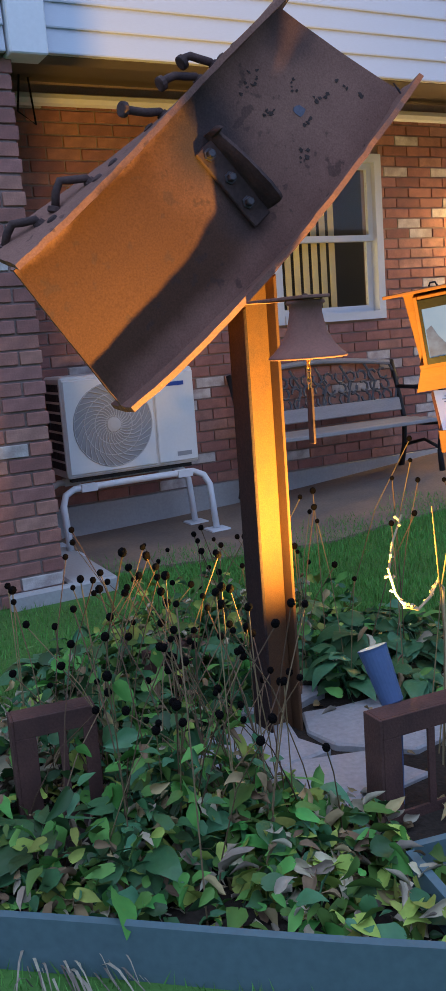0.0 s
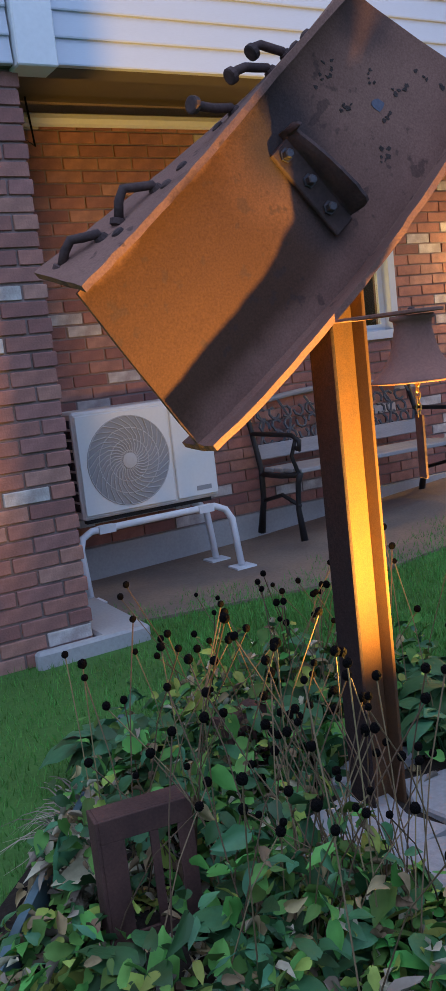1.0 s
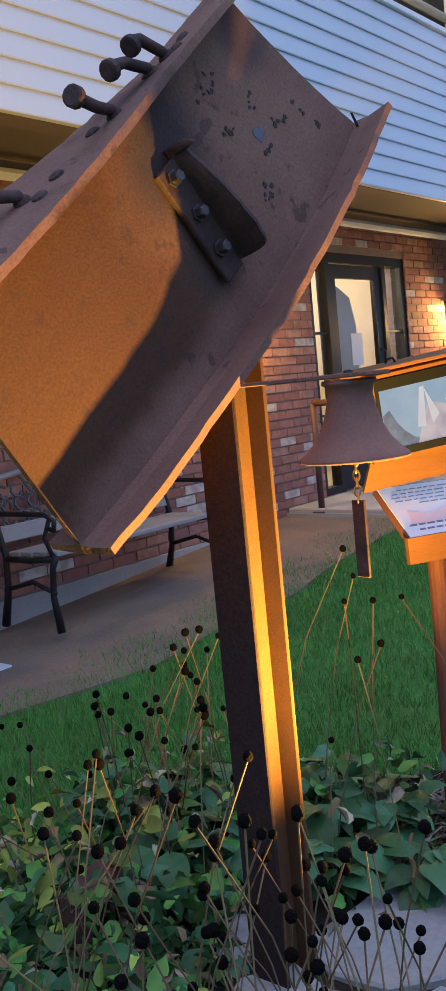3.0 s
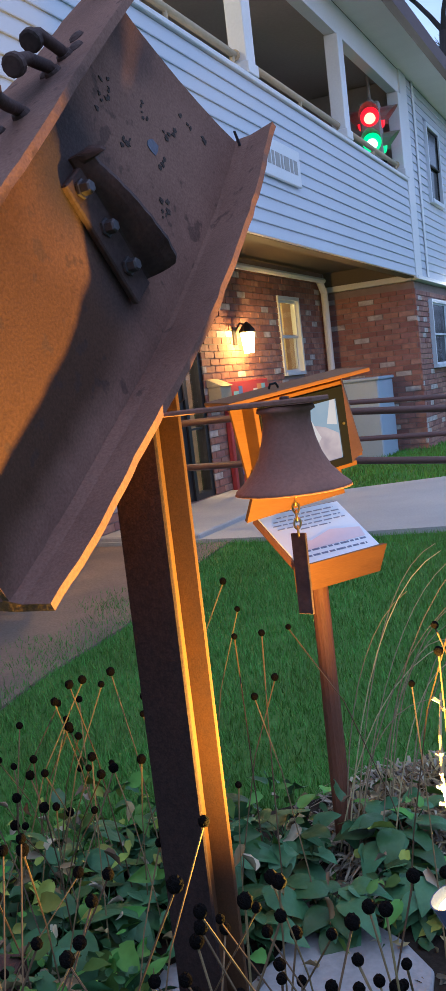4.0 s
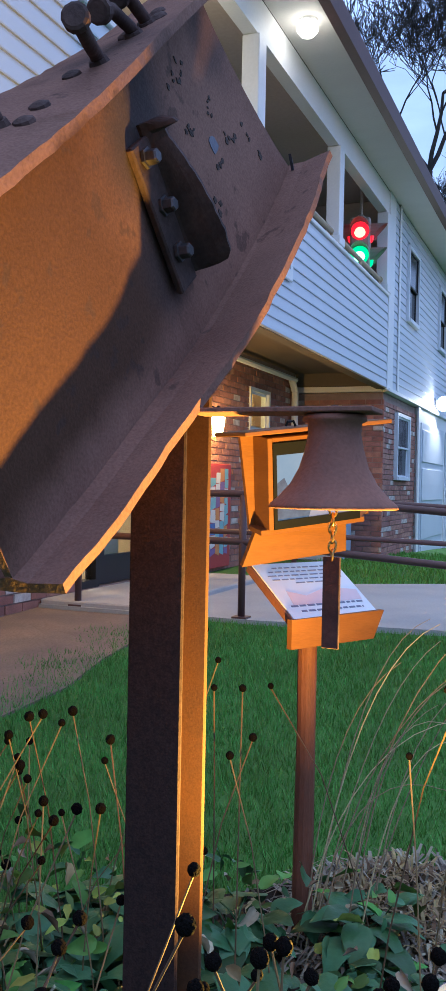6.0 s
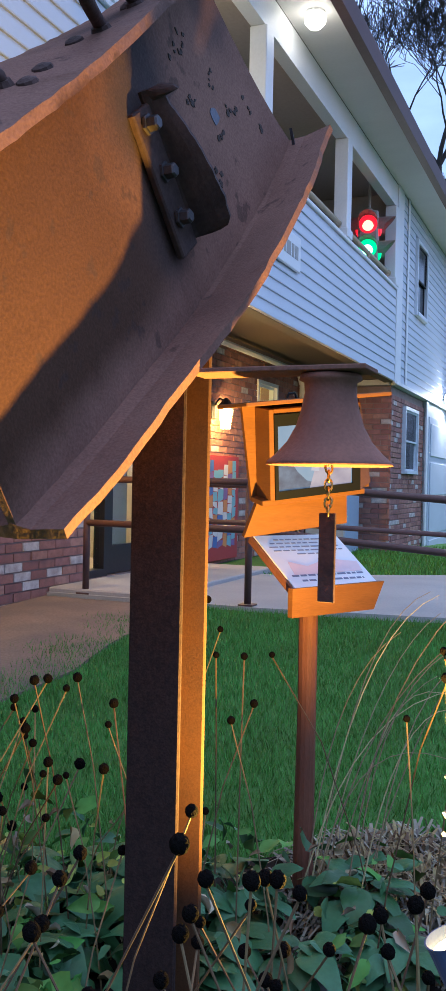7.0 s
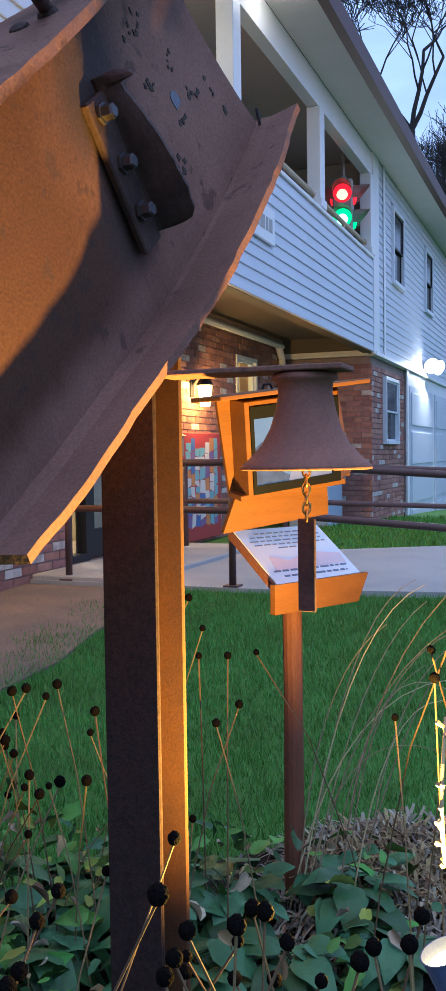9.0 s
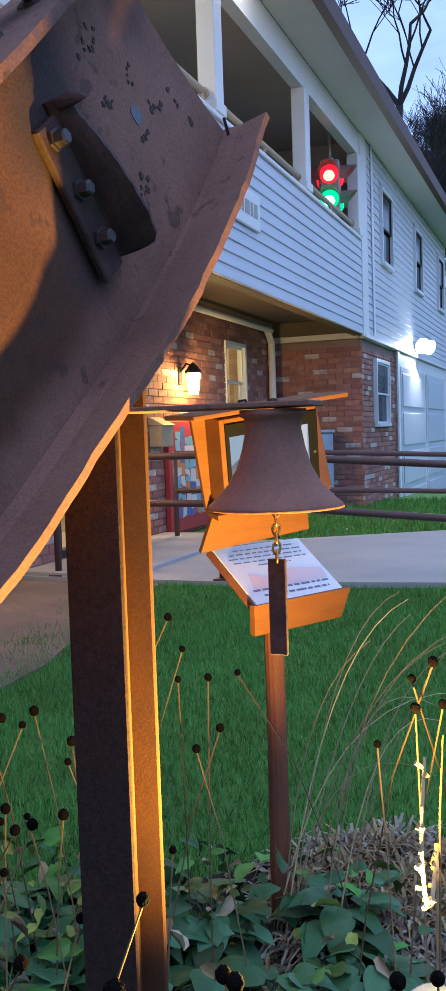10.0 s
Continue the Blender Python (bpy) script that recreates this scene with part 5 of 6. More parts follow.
# ---- spot fixture ----
SP0, SP1 = Vector((2.200, 3.350, 0.285)), Vector((2.184, 3.402, 0.415))
sd = (SP1 - SP0).normalized()
fix = thing("spot_light", "blue grey garden spot light on a ground stake", "spot light", (2.200, 3.345, 0.0))
fo = fix.location


def fx(nm, pts, r, material, parent=None, label="", n=18):
    bm = T([Vector(p) - fo for p in pts], r, n)
    return part(nm, bm, material, fix if parent is None else parent, label, smooth=False)


HM = sd.to_track_quat("Z", "Y").to_matrix().to_4x4()
HM.translation = SP0 - fo
part("hood", lathe([(0.001, -0.004), (0.018, 0.0), (0.028, 0.010), (0.036, 0.140), (0.038, 0.147), (0.0355, 0.147), (0.0335, 0.135), (0.031, 0.09), (0.001, 0.09)], 24, HM), M_FIXT, fix)
fx("lens", [SP1 - sd * 0.016, SP1 - sd * 0.012], [0.032, 0.032], M_G_SPOT, label="glowing amber lens").visible_shadow = False
fx("knuckle", [SP0 - sd * 0.012, SP0 + sd * 0.008], 0.02, M_FIXT)
fx("stake", [(2.200, 3.335, -0.10), (2.200, 3.338, 0.25), SP0], [0.006, 0.012, 0.013], M_FIXT)


# ---- bed furniture ----
def rust_frame(at, turn, w, h, label, d=0.07):
    """A cut steel channel stood on end, with a slot through its face."""
    root = thing("steel_offcut", label, "steel offcut", at, "steel offcuts in the bed")
    root.rotation_euler = (0, 0, radians(turn))
    t = 0.008
    part("top_bar", B(0, w, 0, t, h - 0.05, h, bevel=0.0012), M_OFFCUT, root)
    part("upright", B(0, 0.05, 0, t, -0.05, h - 0.0502, bevel=0.0012), M_OFFCUT, root)
    part("upright", B(w - 0.035, w, 0, t, -0.05, h - 0.0502, bevel=0.0012), M_OFFCUT, root)
    part("bottom_bar", B(0.0502, w - 0.0352, 0, t, -0.05, 0.03), M_OFFCUT, root)
    part("upright", B(w * 0.52, w * 0.52 + 0.018, 0, t, 0.0302, h - 0.0502), M_OFFCUT, root)
    part("side_plate", B(-t, 0.0, 0, d, -0.05, h, bevel=0.0015), M_OFFCUT, root)
    part("top_plate", B(0.0, w, t, d, h - t, h, bevel=0.0015), M_OFFCUT, root)


rust_frame((1.385, 3.76, 0.03), -8, 0.20, 0.29, "rusted steel channel offcut with slots among low leaves")
rust_frame((2.105, 3.27, 0.03), -4, 0.24, 0.27, "rusted slotted steel offcut beside the spot light")
rust_frame((1.955, 4.20, 0.03), 18, 0.15, 0.20, "rusted steel offcut half hidden by flower stems")


def flat_stone(cx, cy, rx, ry, h, seed, label):
    rnd = random.Random(seed)
    k = 11
    pts = [(cx + rx * math.cos(2 * math.pi * i / k) * q, cy + ry * math.sin(2 * math.pi * i / k) * q, 0.0) for i, q in enumerate(rnd.uniform(0.68, 1.18) for _ in range(k))]
    bm = prism(pts, (0, 0, h))
    bmesh.ops.bevel(bm, geom=list(bm.edges), offset=0.006, segments=1, affect="EDGES")
    bmesh.ops.triangulate(bm, faces=bm.faces)
    for v in bm.verts:
        v.co.z += 0.008 * noise.noise(v.co * 9 + Vector((seed, 0, 0)))
    tagged(part("flat_stone", bm, M_STONE), label, "stone", "stones at the post")


flat_stone(2.02, 3.76, 0.21, 0.19, 0.055, 1, "pale flat stone slab beside the steel post")
flat_stone(2.43, 3.73, 0.20, 0.22, 0.052, 2, "broad pale flat stone in front of the post")
flat_stone(2.13, 3.50, 0.22, 0.16, 0.050, 3, "pale flat stone among seed head stems")
flat_stone(2.30, 4.03, 0.16, 0.08, 0.06, 4, "pale flat stone behind the post")


def edging_board(p, q, h, label):
    d = Vector((q[0] - p[0], q[1] - p[1], 0))
    ang = math.degrees(math.atan2(d.y, d.x))
    bm = bmesh.new()
    L = d.length
    k = max(2, int(L / 0.08))
    vs = []
    for i in range(k + 1):
        x = L * i / k
        o = 0.008 * math.sin(x * 4.0 + p[0] * 7)
        vs.append([bm.verts.new((x, o + a, z)) for a, z in ((0, -0.08), (0, h), (0.02, h), (0.02, -0.08))])
    for r0, r1 in zip(vs, vs[1:]):
        for j in range(4):
            bm.faces.new((r0[j], r0[(j + 1) % 4], r1[(j + 1) % 4], r1[j]))
    bm.faces.new(vs[0])
    bm.faces.new(vs[-1][::-1])
    bmesh.ops.recalc_face_normals(bm, faces=bm.faces)
    ob = part("bed_edging", bm, M_EDGE, None, m=pose(p[0], p[1], 0.0, 0, 0, ang))
    tagged(ob, label, "edging", "bed edging boards")


edging_board((0.98, 3.52), (1.93, 2.74), 0.115, "grey blue board edging along the bed front")
edging_board((1.95, 2.75), (2.02, 3.06), 0.115, "grey blue board edging at the bed corner")
edging_board((2.03, 3.08), (2.75, 2.95), 0.10, "grey blue board edging behind the corner")
edging_board((1.86, 4.80), (0.99, 3.55), 0.10, "grey blue board edging along the bed side")


# ---- planting ----
def leaf_mesh(name, L, W, cup, droop, material, heart=0.0):
    bm = bmesh.new()
    n = 11
    rows = []
    for i in range(n + 1):
        s = i / n
        w = W * (math.sin(math.pi * s ** 0.62) ** 0.75 * (1 - 0.25 * s) * 1.15 if 0 < s < 1 else 0.02)
        z = L * (0.26 * s - droop * s * s)
        row = []
        for k in range(-4, 5):
            q = k / 4
            back = heart * L * 0.13 * abs(q) ** 1.5 * max(0.0, 1 - s * 3.5)
            rib = 0.0012 * math.cos(q * 6 * math.pi) * math.sin(math.pi * s)
            row.append(bm.verts.new((w * q, L * s - back, z + cup * w * q * q * (1 - 1.1 * abs(q)) + rib + 0.003 * abs(q) * math.sin(s * 11 + (k > 0)))))
        rows.append(row)
    for r0, r1 in zip(rows, rows[1:]):
        for k in range(8):
            bm.faces.new((r0[k], r0[k + 1], r1[k + 1], r1[k]))
    if heart:
        tube(bm, [(0, 0.01, 0.0), (0, -0.03, -0.03), (0, -0.05, -0.09), (0, -0.055, -0.16)], 0.003, 4, caps=False)
    for f in bm.faces:
        f.smooth = True
    me = bpy.data.meshes.new(name)
    bm.to_mesh(me)
    bm.free()
    me.materials.append(material)
    return me


HOSTA = [leaf_mesh("hosta_leaf", L, W, 0.35, dr, M_HOSTA, 1.0) for L, W, dr in ((0.15, 0.048, 0.45), (0.13, 0.045, 0.65), (0.11, 0.040, 0.3), (0.165, 0.052, 0.8))]


def in_bed(x, y):
    if (x - 0.98) * 0.635 + (y - 3.52) * 0.773 < 0.065:
        return False
    c = False
    for (x0, y0), (x1, y1) in zip(BED, BED[1:] + BED[:1]):
        if (y0 > y) != (y1 > y) and x < x0 + (y - y0) * (x1 - x0) / (y1 - y0):
            c = not c
    return c


def hosta(x, y, n, size, seed, label):
    rnd = random.Random(seed)
    z0 = ground_z(x, y) + 0.03
    root = thing("hosta", label, "hosta plant", (x, y, z0), "hostas in the bed")
    for i in range(n):
        a = 360 * i / n * 1.618 + rnd.uniform(-20, 20)
        up = rnd.uniform(0.05, 0.20) * size
        out = rnd.uniform(0.03, 0.12) * size
        p = Vector((-math.sin(radians(a)) * out, math.cos(radians(a)) * out, up))
        k = size * rnd.uniform(0.8, 1.15)
        m = Matrix.Translation(p) @ pose(0, 0, 0, rnd.uniform(-25, 20), rnd.uniform(-20, 20), a) @ Matrix.Diagonal((k, k, k, 1))
        shared("leaf", HOSTA[rnd.randrange(4)], root, m)


HOST = [(2.52, 3.98), (2.68, 4.12), (2.62, 3.78), (2.82, 3.98), (2.78, 4.30), (2.45, 4.28), (2.28, 4.28), (2.12, 4.42), (2.30, 4.55), (2.62, 4.48), (1.92, 4.45), (2.02, 4.62), (2.48, 4.68), (2.72, 3.58), (1.78, 4.22), (2.95, 3.72), (2.95, 4.25), (1.72, 4.55)]
for i, (x, y) in enumerate(HOST):
    hosta(x, y, 26, 0.70 + 0.10 * math.sin(i * 2.3), 100 + i, "broad blue green hosta leaves in the bed" if i % 3 else "dark glossy hosta clump with arching leaves")

for i, (x, y) in enumerate(((1.60, 3.56), (1.80, 3.36), (1.52, 3.38), (1.36, 3.52))):
    hosta(x, y, 10, 0.66 + 0.06 * math.sin(i * 2.9), 160 + i, "small clump of broad green leaves near the bed edging")


def leaf_cloud(name, spots, n, hmax, size, mats, weights, seed, label):
    """Loose small leaves joined as one mesh."""
    rnd = random.Random(seed)
    V, F, MI = [], [], []
    for _ in range(n):
        sx, sy, sr = spots[rnd.randrange(len(spots))]
        a, r = rnd.uniform(0, 6.283), sr * math.sqrt(rnd.random())
        x, y = sx + r * math.cos(a), sy + r * math.sin(a)
        if not in_bed(x, y):
            continue
        if PX0 - 0.02 < x < PX1 + 0.02 and PY0 - 0.03 < y < PY1 + 0.02:
            continue
        if (x - 2.25) ** 2 + (y - 3.66) ** 2 < 0.055 and rnd.random() < 0.85:
            continue
        if (x - 1.46) ** 2 + (y - 3.66) ** 2 < 0.030 and rnd.random() < 0.9:
            continue
        z = ground_z(x, y) + 0.04 + hmax * rnd.random() ** 1.6 * (1 - 0.5 * r / sr)
        k = rnd.choices(range(len(mats)), weights)[0]
        dry = mats[k] in (M_DRY, M_STRAW, M_PALE)
        L = size * rnd.uniform(0.4, 1.3) * (1.35 if rnd.random() < 0.12 else 1.0) * (0.8 if dry else 1.0)
        W = L * (rnd.uniform(0.18, 0.30) if dry else rnd.uniform(0.22, 0.36))
        m = Matrix.Translation((x, y, z)) @ Euler((rnd.uniform(-1.3, 0.8), rnd.uniform(-1.0, 1.0), rnd.uniform(0, 6.283))).to_matrix().to_4x4()
        b = len(V)
        fold, droop = rnd.uniform(0.1, 0.5) + 0.8 * dry, rnd.uniform(0.08, 0.40)
        twist, ph = rnd.uniform(-0.5, 0.5) * (1 + 2 * dry), rnd.uniform(0, 6.283)
        for r, (q, wide) in enumerate(((0.0, 0.10), (0.10, 0.72), (0.26, 1.0), (0.46, 0.94), (0.66, 0.68), (0.84, 0.34), (1.0, 0.02))):
            ww = W * wide * (1 + 0.10 * math.sin(ph + r * 2.4))
            for c in (-1.0, -0.55, 0.0, 0.55, 1.0):
                back = 0.10 * L * abs(c) if r < 2 else 0.0
                wave = 0.10 * W * abs(c) * math.sin(ph + r * 1.9 + c)
                px, pz = ww * c, ww * abs(c) * fold - L * droop * q * q + wave
                ca, sa = math.cos(twist * q), math.sin(twist * q)
                V.append(tuple(m @ Vector((px * ca - pz * sa, L * q - back, px * sa + pz * ca))))
        for r in range(6):
            for c in range(4):
                F.append((b + r * 5 + c, b + r * 5 + c + 1, b + r * 5 + c + 6, b + r * 5 + c + 5))
                MI.append(k)
    raw(name, V, F, mats, label=label, category="foliage", kind="stuff", mats=MI)


LM = [M_LEAF, M_YELLOW, M_DRY, M_HOSTA, M_PALE]
leaf_cloud("front_foliage", [(1.3, 3.45, 0.32), (1.6, 3.2, 0.30), (1.85, 3.05, 0.22), (1.45, 3.65, 0.3), (1.75, 3.45, 0.28), (1.2, 3.7, 0.25), (1.9, 3.25, 0.2)], 2300, 0.15, 0.062, LM, (5, 2.8, 1.6, 2.6, 2.6), 11, "mixed green, yellowing and withered leaves at the bed front")
leaf_cloud("middle_foliage", [(1.6, 3.75, 0.28), (1.62, 4.0, 0.3), (1.85, 4.15, 0.25), (1.5, 3.5, 0.25), (1.72, 3.52, 0.2)], 2000, 0.38, 0.052, LM, (4, 0.8, 1.6, 5, 0.5), 12, "leafy flower stems in the bed middle")
leaf_cloud("back_foliage", [(2.1, 4.4, 0.45), (2.7, 4.4, 0.4), (2.8, 3.9, 0.4), (1.75, 4.5, 0.35), (2.2, 4.35, 0.3), (2.0, 4.2, 0.25)], 1500, 0.26, 0.056, LM, (5, 0.7, 0.9, 6, 0.4), 13, "low mixed leaves behind the post")
leaf_cloud("stalk_leaves", [(2.30, 4.45, 0.30), (2.65, 4.40, 0.22), (2.0, 4.35, 0.2), (2.2, 4.5, 0.3)], 620, 0.42, 0.045, LM, (2, 3, 2, 1, 1), 17, "withering narrow leaves on the flower stalks")
leaf_cloud("withered_tuft", [(1.50, 4.18, 0.16), (1.42, 4.05, 0.10)], 170, 0.20, 0.075, [M_PALE, M_DRY], (4, 1), 18, "tuft of withered pale leaves at the bed side")
leaf_cloud("leaf_litter", [(1.5, 3.4, 0.6), (1.7, 4.2, 0.6), (2.6, 3.4, 0.6), (3.2, 3.8, 0.5)], 1100, 0.02, 0.05, [M_DRY, M_STRAW], (3, 2), 14, "dry fallen leaves on the bed soil")


def seed_head_mesh():
    rnd = random.Random(2)
    bm = bmesh.new()
    bmesh.ops.create_icosphere(bm, subdivisions=3, radius=0.0098)
    for v in bm.verts:
        v.co *= 1 + 0.16 * noise.noise(v.co * 620)
        v.co.z *= 1.08
    me = bpy.data.meshes.new("seed_head")
    bm.to_mesh(me)
    bm.free()
    me.materials.append(M_SEED)
    return me


SEED = seed_head_mesh()
rs = random.Random(31)
stem_meshes = []
for k in range(8):
    bx, by = rs.uniform(-0.22, 0.22), rs.uniform(-0.22, 0.22)
    bm = T([(0, 0, -0.03), (bx * 0.2, by * 0.2, 0.3), (bx * 0.55, by * 0.55, 0.7), (bx, by, 1.0)], [0.0022, 0.0018, 0.0015, 0.0018], 5)
    me = bpy.data.meshes.new("stem")
    bm.to_mesh(me)
    bm.free()
    me.materials.append(M_STEM)
    stem_meshes.append((me, bx, by))


def coneflower(x, y, h, seed, tip_at=False):
    """One dry stem; with tip_at, x, y and h are the place of the head itself."""
    rnd = random.Random(seed)
    me, bx, by = stem_meshes[rnd.randrange(8)]
    a = rnd.uniform(0, 360)
    tip = pose(0, 0, 0, 0, 0, a) @ Vector((bx, by, 1.0))
    if tip_at:
        x, y = x - tip.x, y - tip.y
        h -= ground_z(x, y) + 0.025
    root = thing("coneflower", "dry coneflower stem with a round black seed head", "dried flower", (x, y, ground_z(x, y) + 0.02), "dried coneflowers")
    shared("stem", me, root, Matrix.Diagonal((1, 1, h, 1)) @ pose(0, 0, 0, 0, 0, a))
    k = rnd.uniform(0.7, 1.1)
    shared("seed_head", SEED, root, Matrix.Translation((tip.x, tip.y, h + 0.005)) @ pose(0, 0, 0, rnd.uniform(-20, 20), rnd.uniform(-20, 20), 0) @ Matrix.Diagonal((k, k, k, 1)))


rc = random.Random(77)
CL = [(1.64, 3.52, 0.25, 0.20, 36, 0.30, 0.58), (1.64, 3.95, 0.22, 0.22, 20, 0.34, 0.62), (2.42, 4.46, 0.32, 0.26, 34, 0.28, 0.52), (1.92, 3.44, 0.18, 0.16, 18, 0.26, 0.46), (2.0, 4.2, 0.2, 0.15, 12, 0.4, 0.6)]
sn = 0
for cx, cy, rx, ry, n, h0, h1 in CL:
    made = 0
    while made < n:
        x, y = cx + rc.gauss(0, rx * 0.55), cy + rc.gauss(0, ry * 0.55)
        sn += 1
        if not in_bed(x, y) or (x - 2.19) ** 2 + (y - 3.52) ** 2 < 0.06 or (PX0 - 0.05 < x < PX1 + 0.05 and PY0 - 0.08 < y < PY1 + 0.05):
            continue
        coneflower(x, y, rc.uniform(h0, h1), sn)
        made += 1


# the taller heads that stand against the lawn
TALL = [(2.853, 4.054, 0.734), (2.749, 4.021, 0.692), (2.819, 3.978, 0.681), (2.889, 3.933, 0.677), (2.761, 3.930, 0.587), (2.689, 3.957, 0.562), (2.896, 4.107, 0.798), (2.529, 3.947, 0.413),
        (2.550, 3.476, 0.781), (2.515, 3.465, 0.738), (2.653, 3.562, 0.620), (2.597, 3.445, 0.802), (2.579, 3.426, 0.730),
        (2.464, 4.323, 0.658), (2.521, 4.326, 0.650), (2.581, 4.315, 0.618), (2.639, 4.322, 0.631), (2.474, 4.380, 0.610), (2.516, 4.385, 0.551), (2.557, 4.386, 0.491), (2.570, 4.200, 0.552), (2.540, 4.287, 0.436), (2.542, 4.172, 0.608)]
NEAR = [(1.64, 3.57, 0.69), (1.74, 3.63, 0.6), (1.91, 3.6, 0.58), (1.72, 3.55, 0.66), (1.83, 3.59, 0.58), (1.67, 3.48, 0.68), (1.8, 3.44, 0.6), (1.96, 3.4, 0.58), (1.76, 3.38, 0.65), (1.87, 3.44, 0.58), (1.67, 3.39, 0.64), (1.79, 3.37, 0.56), (1.9, 3.51, 0.51), (1.69, 3.46, 0.56), (1.75, 3.67, 0.51), (1.64, 3.6, 0.72)]
for i, (x, y, z) in enumerate(TALL + NEAR):
    coneflower(x, y, z, 900 + i, True)


def lit_stalk():
    """A curling twig stalk close to the spot light."""
    root = thing("curled_stalk", "curled dry stalk with small buds beside the spot light", "dried plant", (2.36, 3.40, 0.0))
    pts = [Vector(p) for p in ((0.055, 0.03, 0.0), (0.066, 0.020, 0.34), (0.064, 0.017, 0.52), (0.045, 0.017, 0.540), (0.020, 0.017, 0.505), (-0.020, 0.017, 0.479), (-0.058, 0.017, 0.495), (-0.088, 0.017, 0.535), (-0.106, 0.017, 0.595), (-0.092, 0.017, 0.665), (-0.060, 0.017, 0.730))]
    part("stalk", T(pts, [0.0042, 0.004, 0.004, 0.004, 0.004, 0.0038, 0.0036, 0.0034, 0.0032, 0.003, 0.0025], 6), M_TAN, root)
    rnd = random.Random(6)
    for i in range(26):
        s = rnd.uniform(3.0, 9.9)
        p = pts[int(s)].lerp(pts[int(s) + 1], s % 1)
        part("bud", T([p, p + Vector((rnd.uniform(-.012, .012), rnd.uniform(-.012, .012), rnd.uniform(-.004, .012)))], [0.003, 0.0042], 5), M_TAN, root)
    part("side_stalk", T([(0.05, 0.02, 0.0), (0.06, 0.015, 0.4), (0.04, 0.01, 0.60), (0.02, 0.0, 0.74)], 0.0018, 6), M_STEM, root)


lit_stalk()


def strands(name, n, base, spread, length, lean, width, material, seed, label, category, droop=0.3, kind="stuff", up=1.0, wild=0.0):
    """Many narrow blades from one clump, as one mesh."""
    rnd = random.Random(seed)
    V, F = [], []
    for _ in range(n):
        a = rnd.uniform(0, 6.283)
        r = spread * math.sqrt(rnd.random())
        x, y = base[0] + r * math.cos(a), base[1] + r * math.sin(a)
        z = ground_z(x, y) + 0.02
        L = length * rnd.uniform(0.5, 1.1)
        a += rnd.gauss(0, 1.0) * wild
        d = Vector((math.cos(a) * rnd.uniform(0.1, 1) + lean[0], math.sin(a) * rnd.uniform(0.1, 1) + lean[1], up * rnd.uniform(0.6, 1.3))).normalized()
        side = d.cross(Vector((0, 0, 1))).normalized() * width * rnd.uniform(0.6, 1.2)
        b = len(V)
        for i in range(5):
            s = i / 4
            p = Vector((x, y, z)) + d * L * s + Vector((0, 0, -droop * L * s * s))
            p.z = max(p.z, ground_z(p.x, p.y) + 0.01)
            w = side * (1 - 0.85 * s)
            V += [tuple(p - w), tuple(p + w)]
        for i in range(4):
            F.append((b + 2 * i, b + 2 * i + 1, b + 2 * i + 3, b + 2 * i + 2))
    return raw(name, V, F, material, label=label, category=category, kind=kind)


strands("straw_mound", 2600, (3.16, 3.62), 0.34, 0.28, (0, 0), 0.007, M_STRAW, 41, "collapsed mound of bleached ornamental grass", "dry grass", droop=0.9, up=0.9, wild=1.6)
strands("straw_crest", 1100, (3.20, 3.66), 0.22, 0.24, (0, 0), 0.008, M_DRY, 47, "curled brown dead leaves on the grass mound", "dry grass", droop=0.6, up=1.1, wild=2.5)
strands("straw_litter", 500, (3.05, 3.45), 0.35, 0.22, (0, 0), 0.006, M_STRAW, 42, "matted dry grass on the bed", "dry grass", droop=0.9, up=0.5)


def arching_grass():
    rnd = random.Random(52)
    bm = bmesh.new()
    for i in range(14):
        x, y = 2.99 + rnd.uniform(-0.10, 0.12), 3.80 + rnd.uniform(-0.08, 0.08)
        p0 = Vector((x, y, 0.03))
        p1 = p0 + Vector((rnd.uniform(0.02, 0.12), -rnd.uniform(0.0, 0.12), rnd.uniform(0.45, 0.75)))
        p2 = p1 + Vector((rnd.uniform(0.0, 0.16), -rnd.uniform(0.14, 0.36), rnd.uniform(-0.12, 0.24)))
        pts = [p0 * (1 - q) ** 2 + p1 * 2 * q * (1 - q) + p2 * q * q for q in [k / 10 for k in range(11)]]
        tube(bm, pts, [0.0021 - 0.00013 * k for k in range(11)], 5)
    tagged(part("arching_grass", bm, M_TAN), "thin tan arching stalks of dead grass", "dry grass", kind="stuff")


arching_grass()
strands("bed_straw", 260, (1.32, 3.55), 0.35, 0.22, (0, 0), 0.004, M_STRAW, 44, "dry pale stalks lying in the front bed", "dry grass", droop=0.8, up=0.4)
strands("wall_straw", 320, (1.72, 4.28), 0.26, 0.26, (0, 0), 0.005, M_STRAW, 45, "tuft of dry pale leaves at the bed side", "dry grass", droop=0.7, up=0.8)


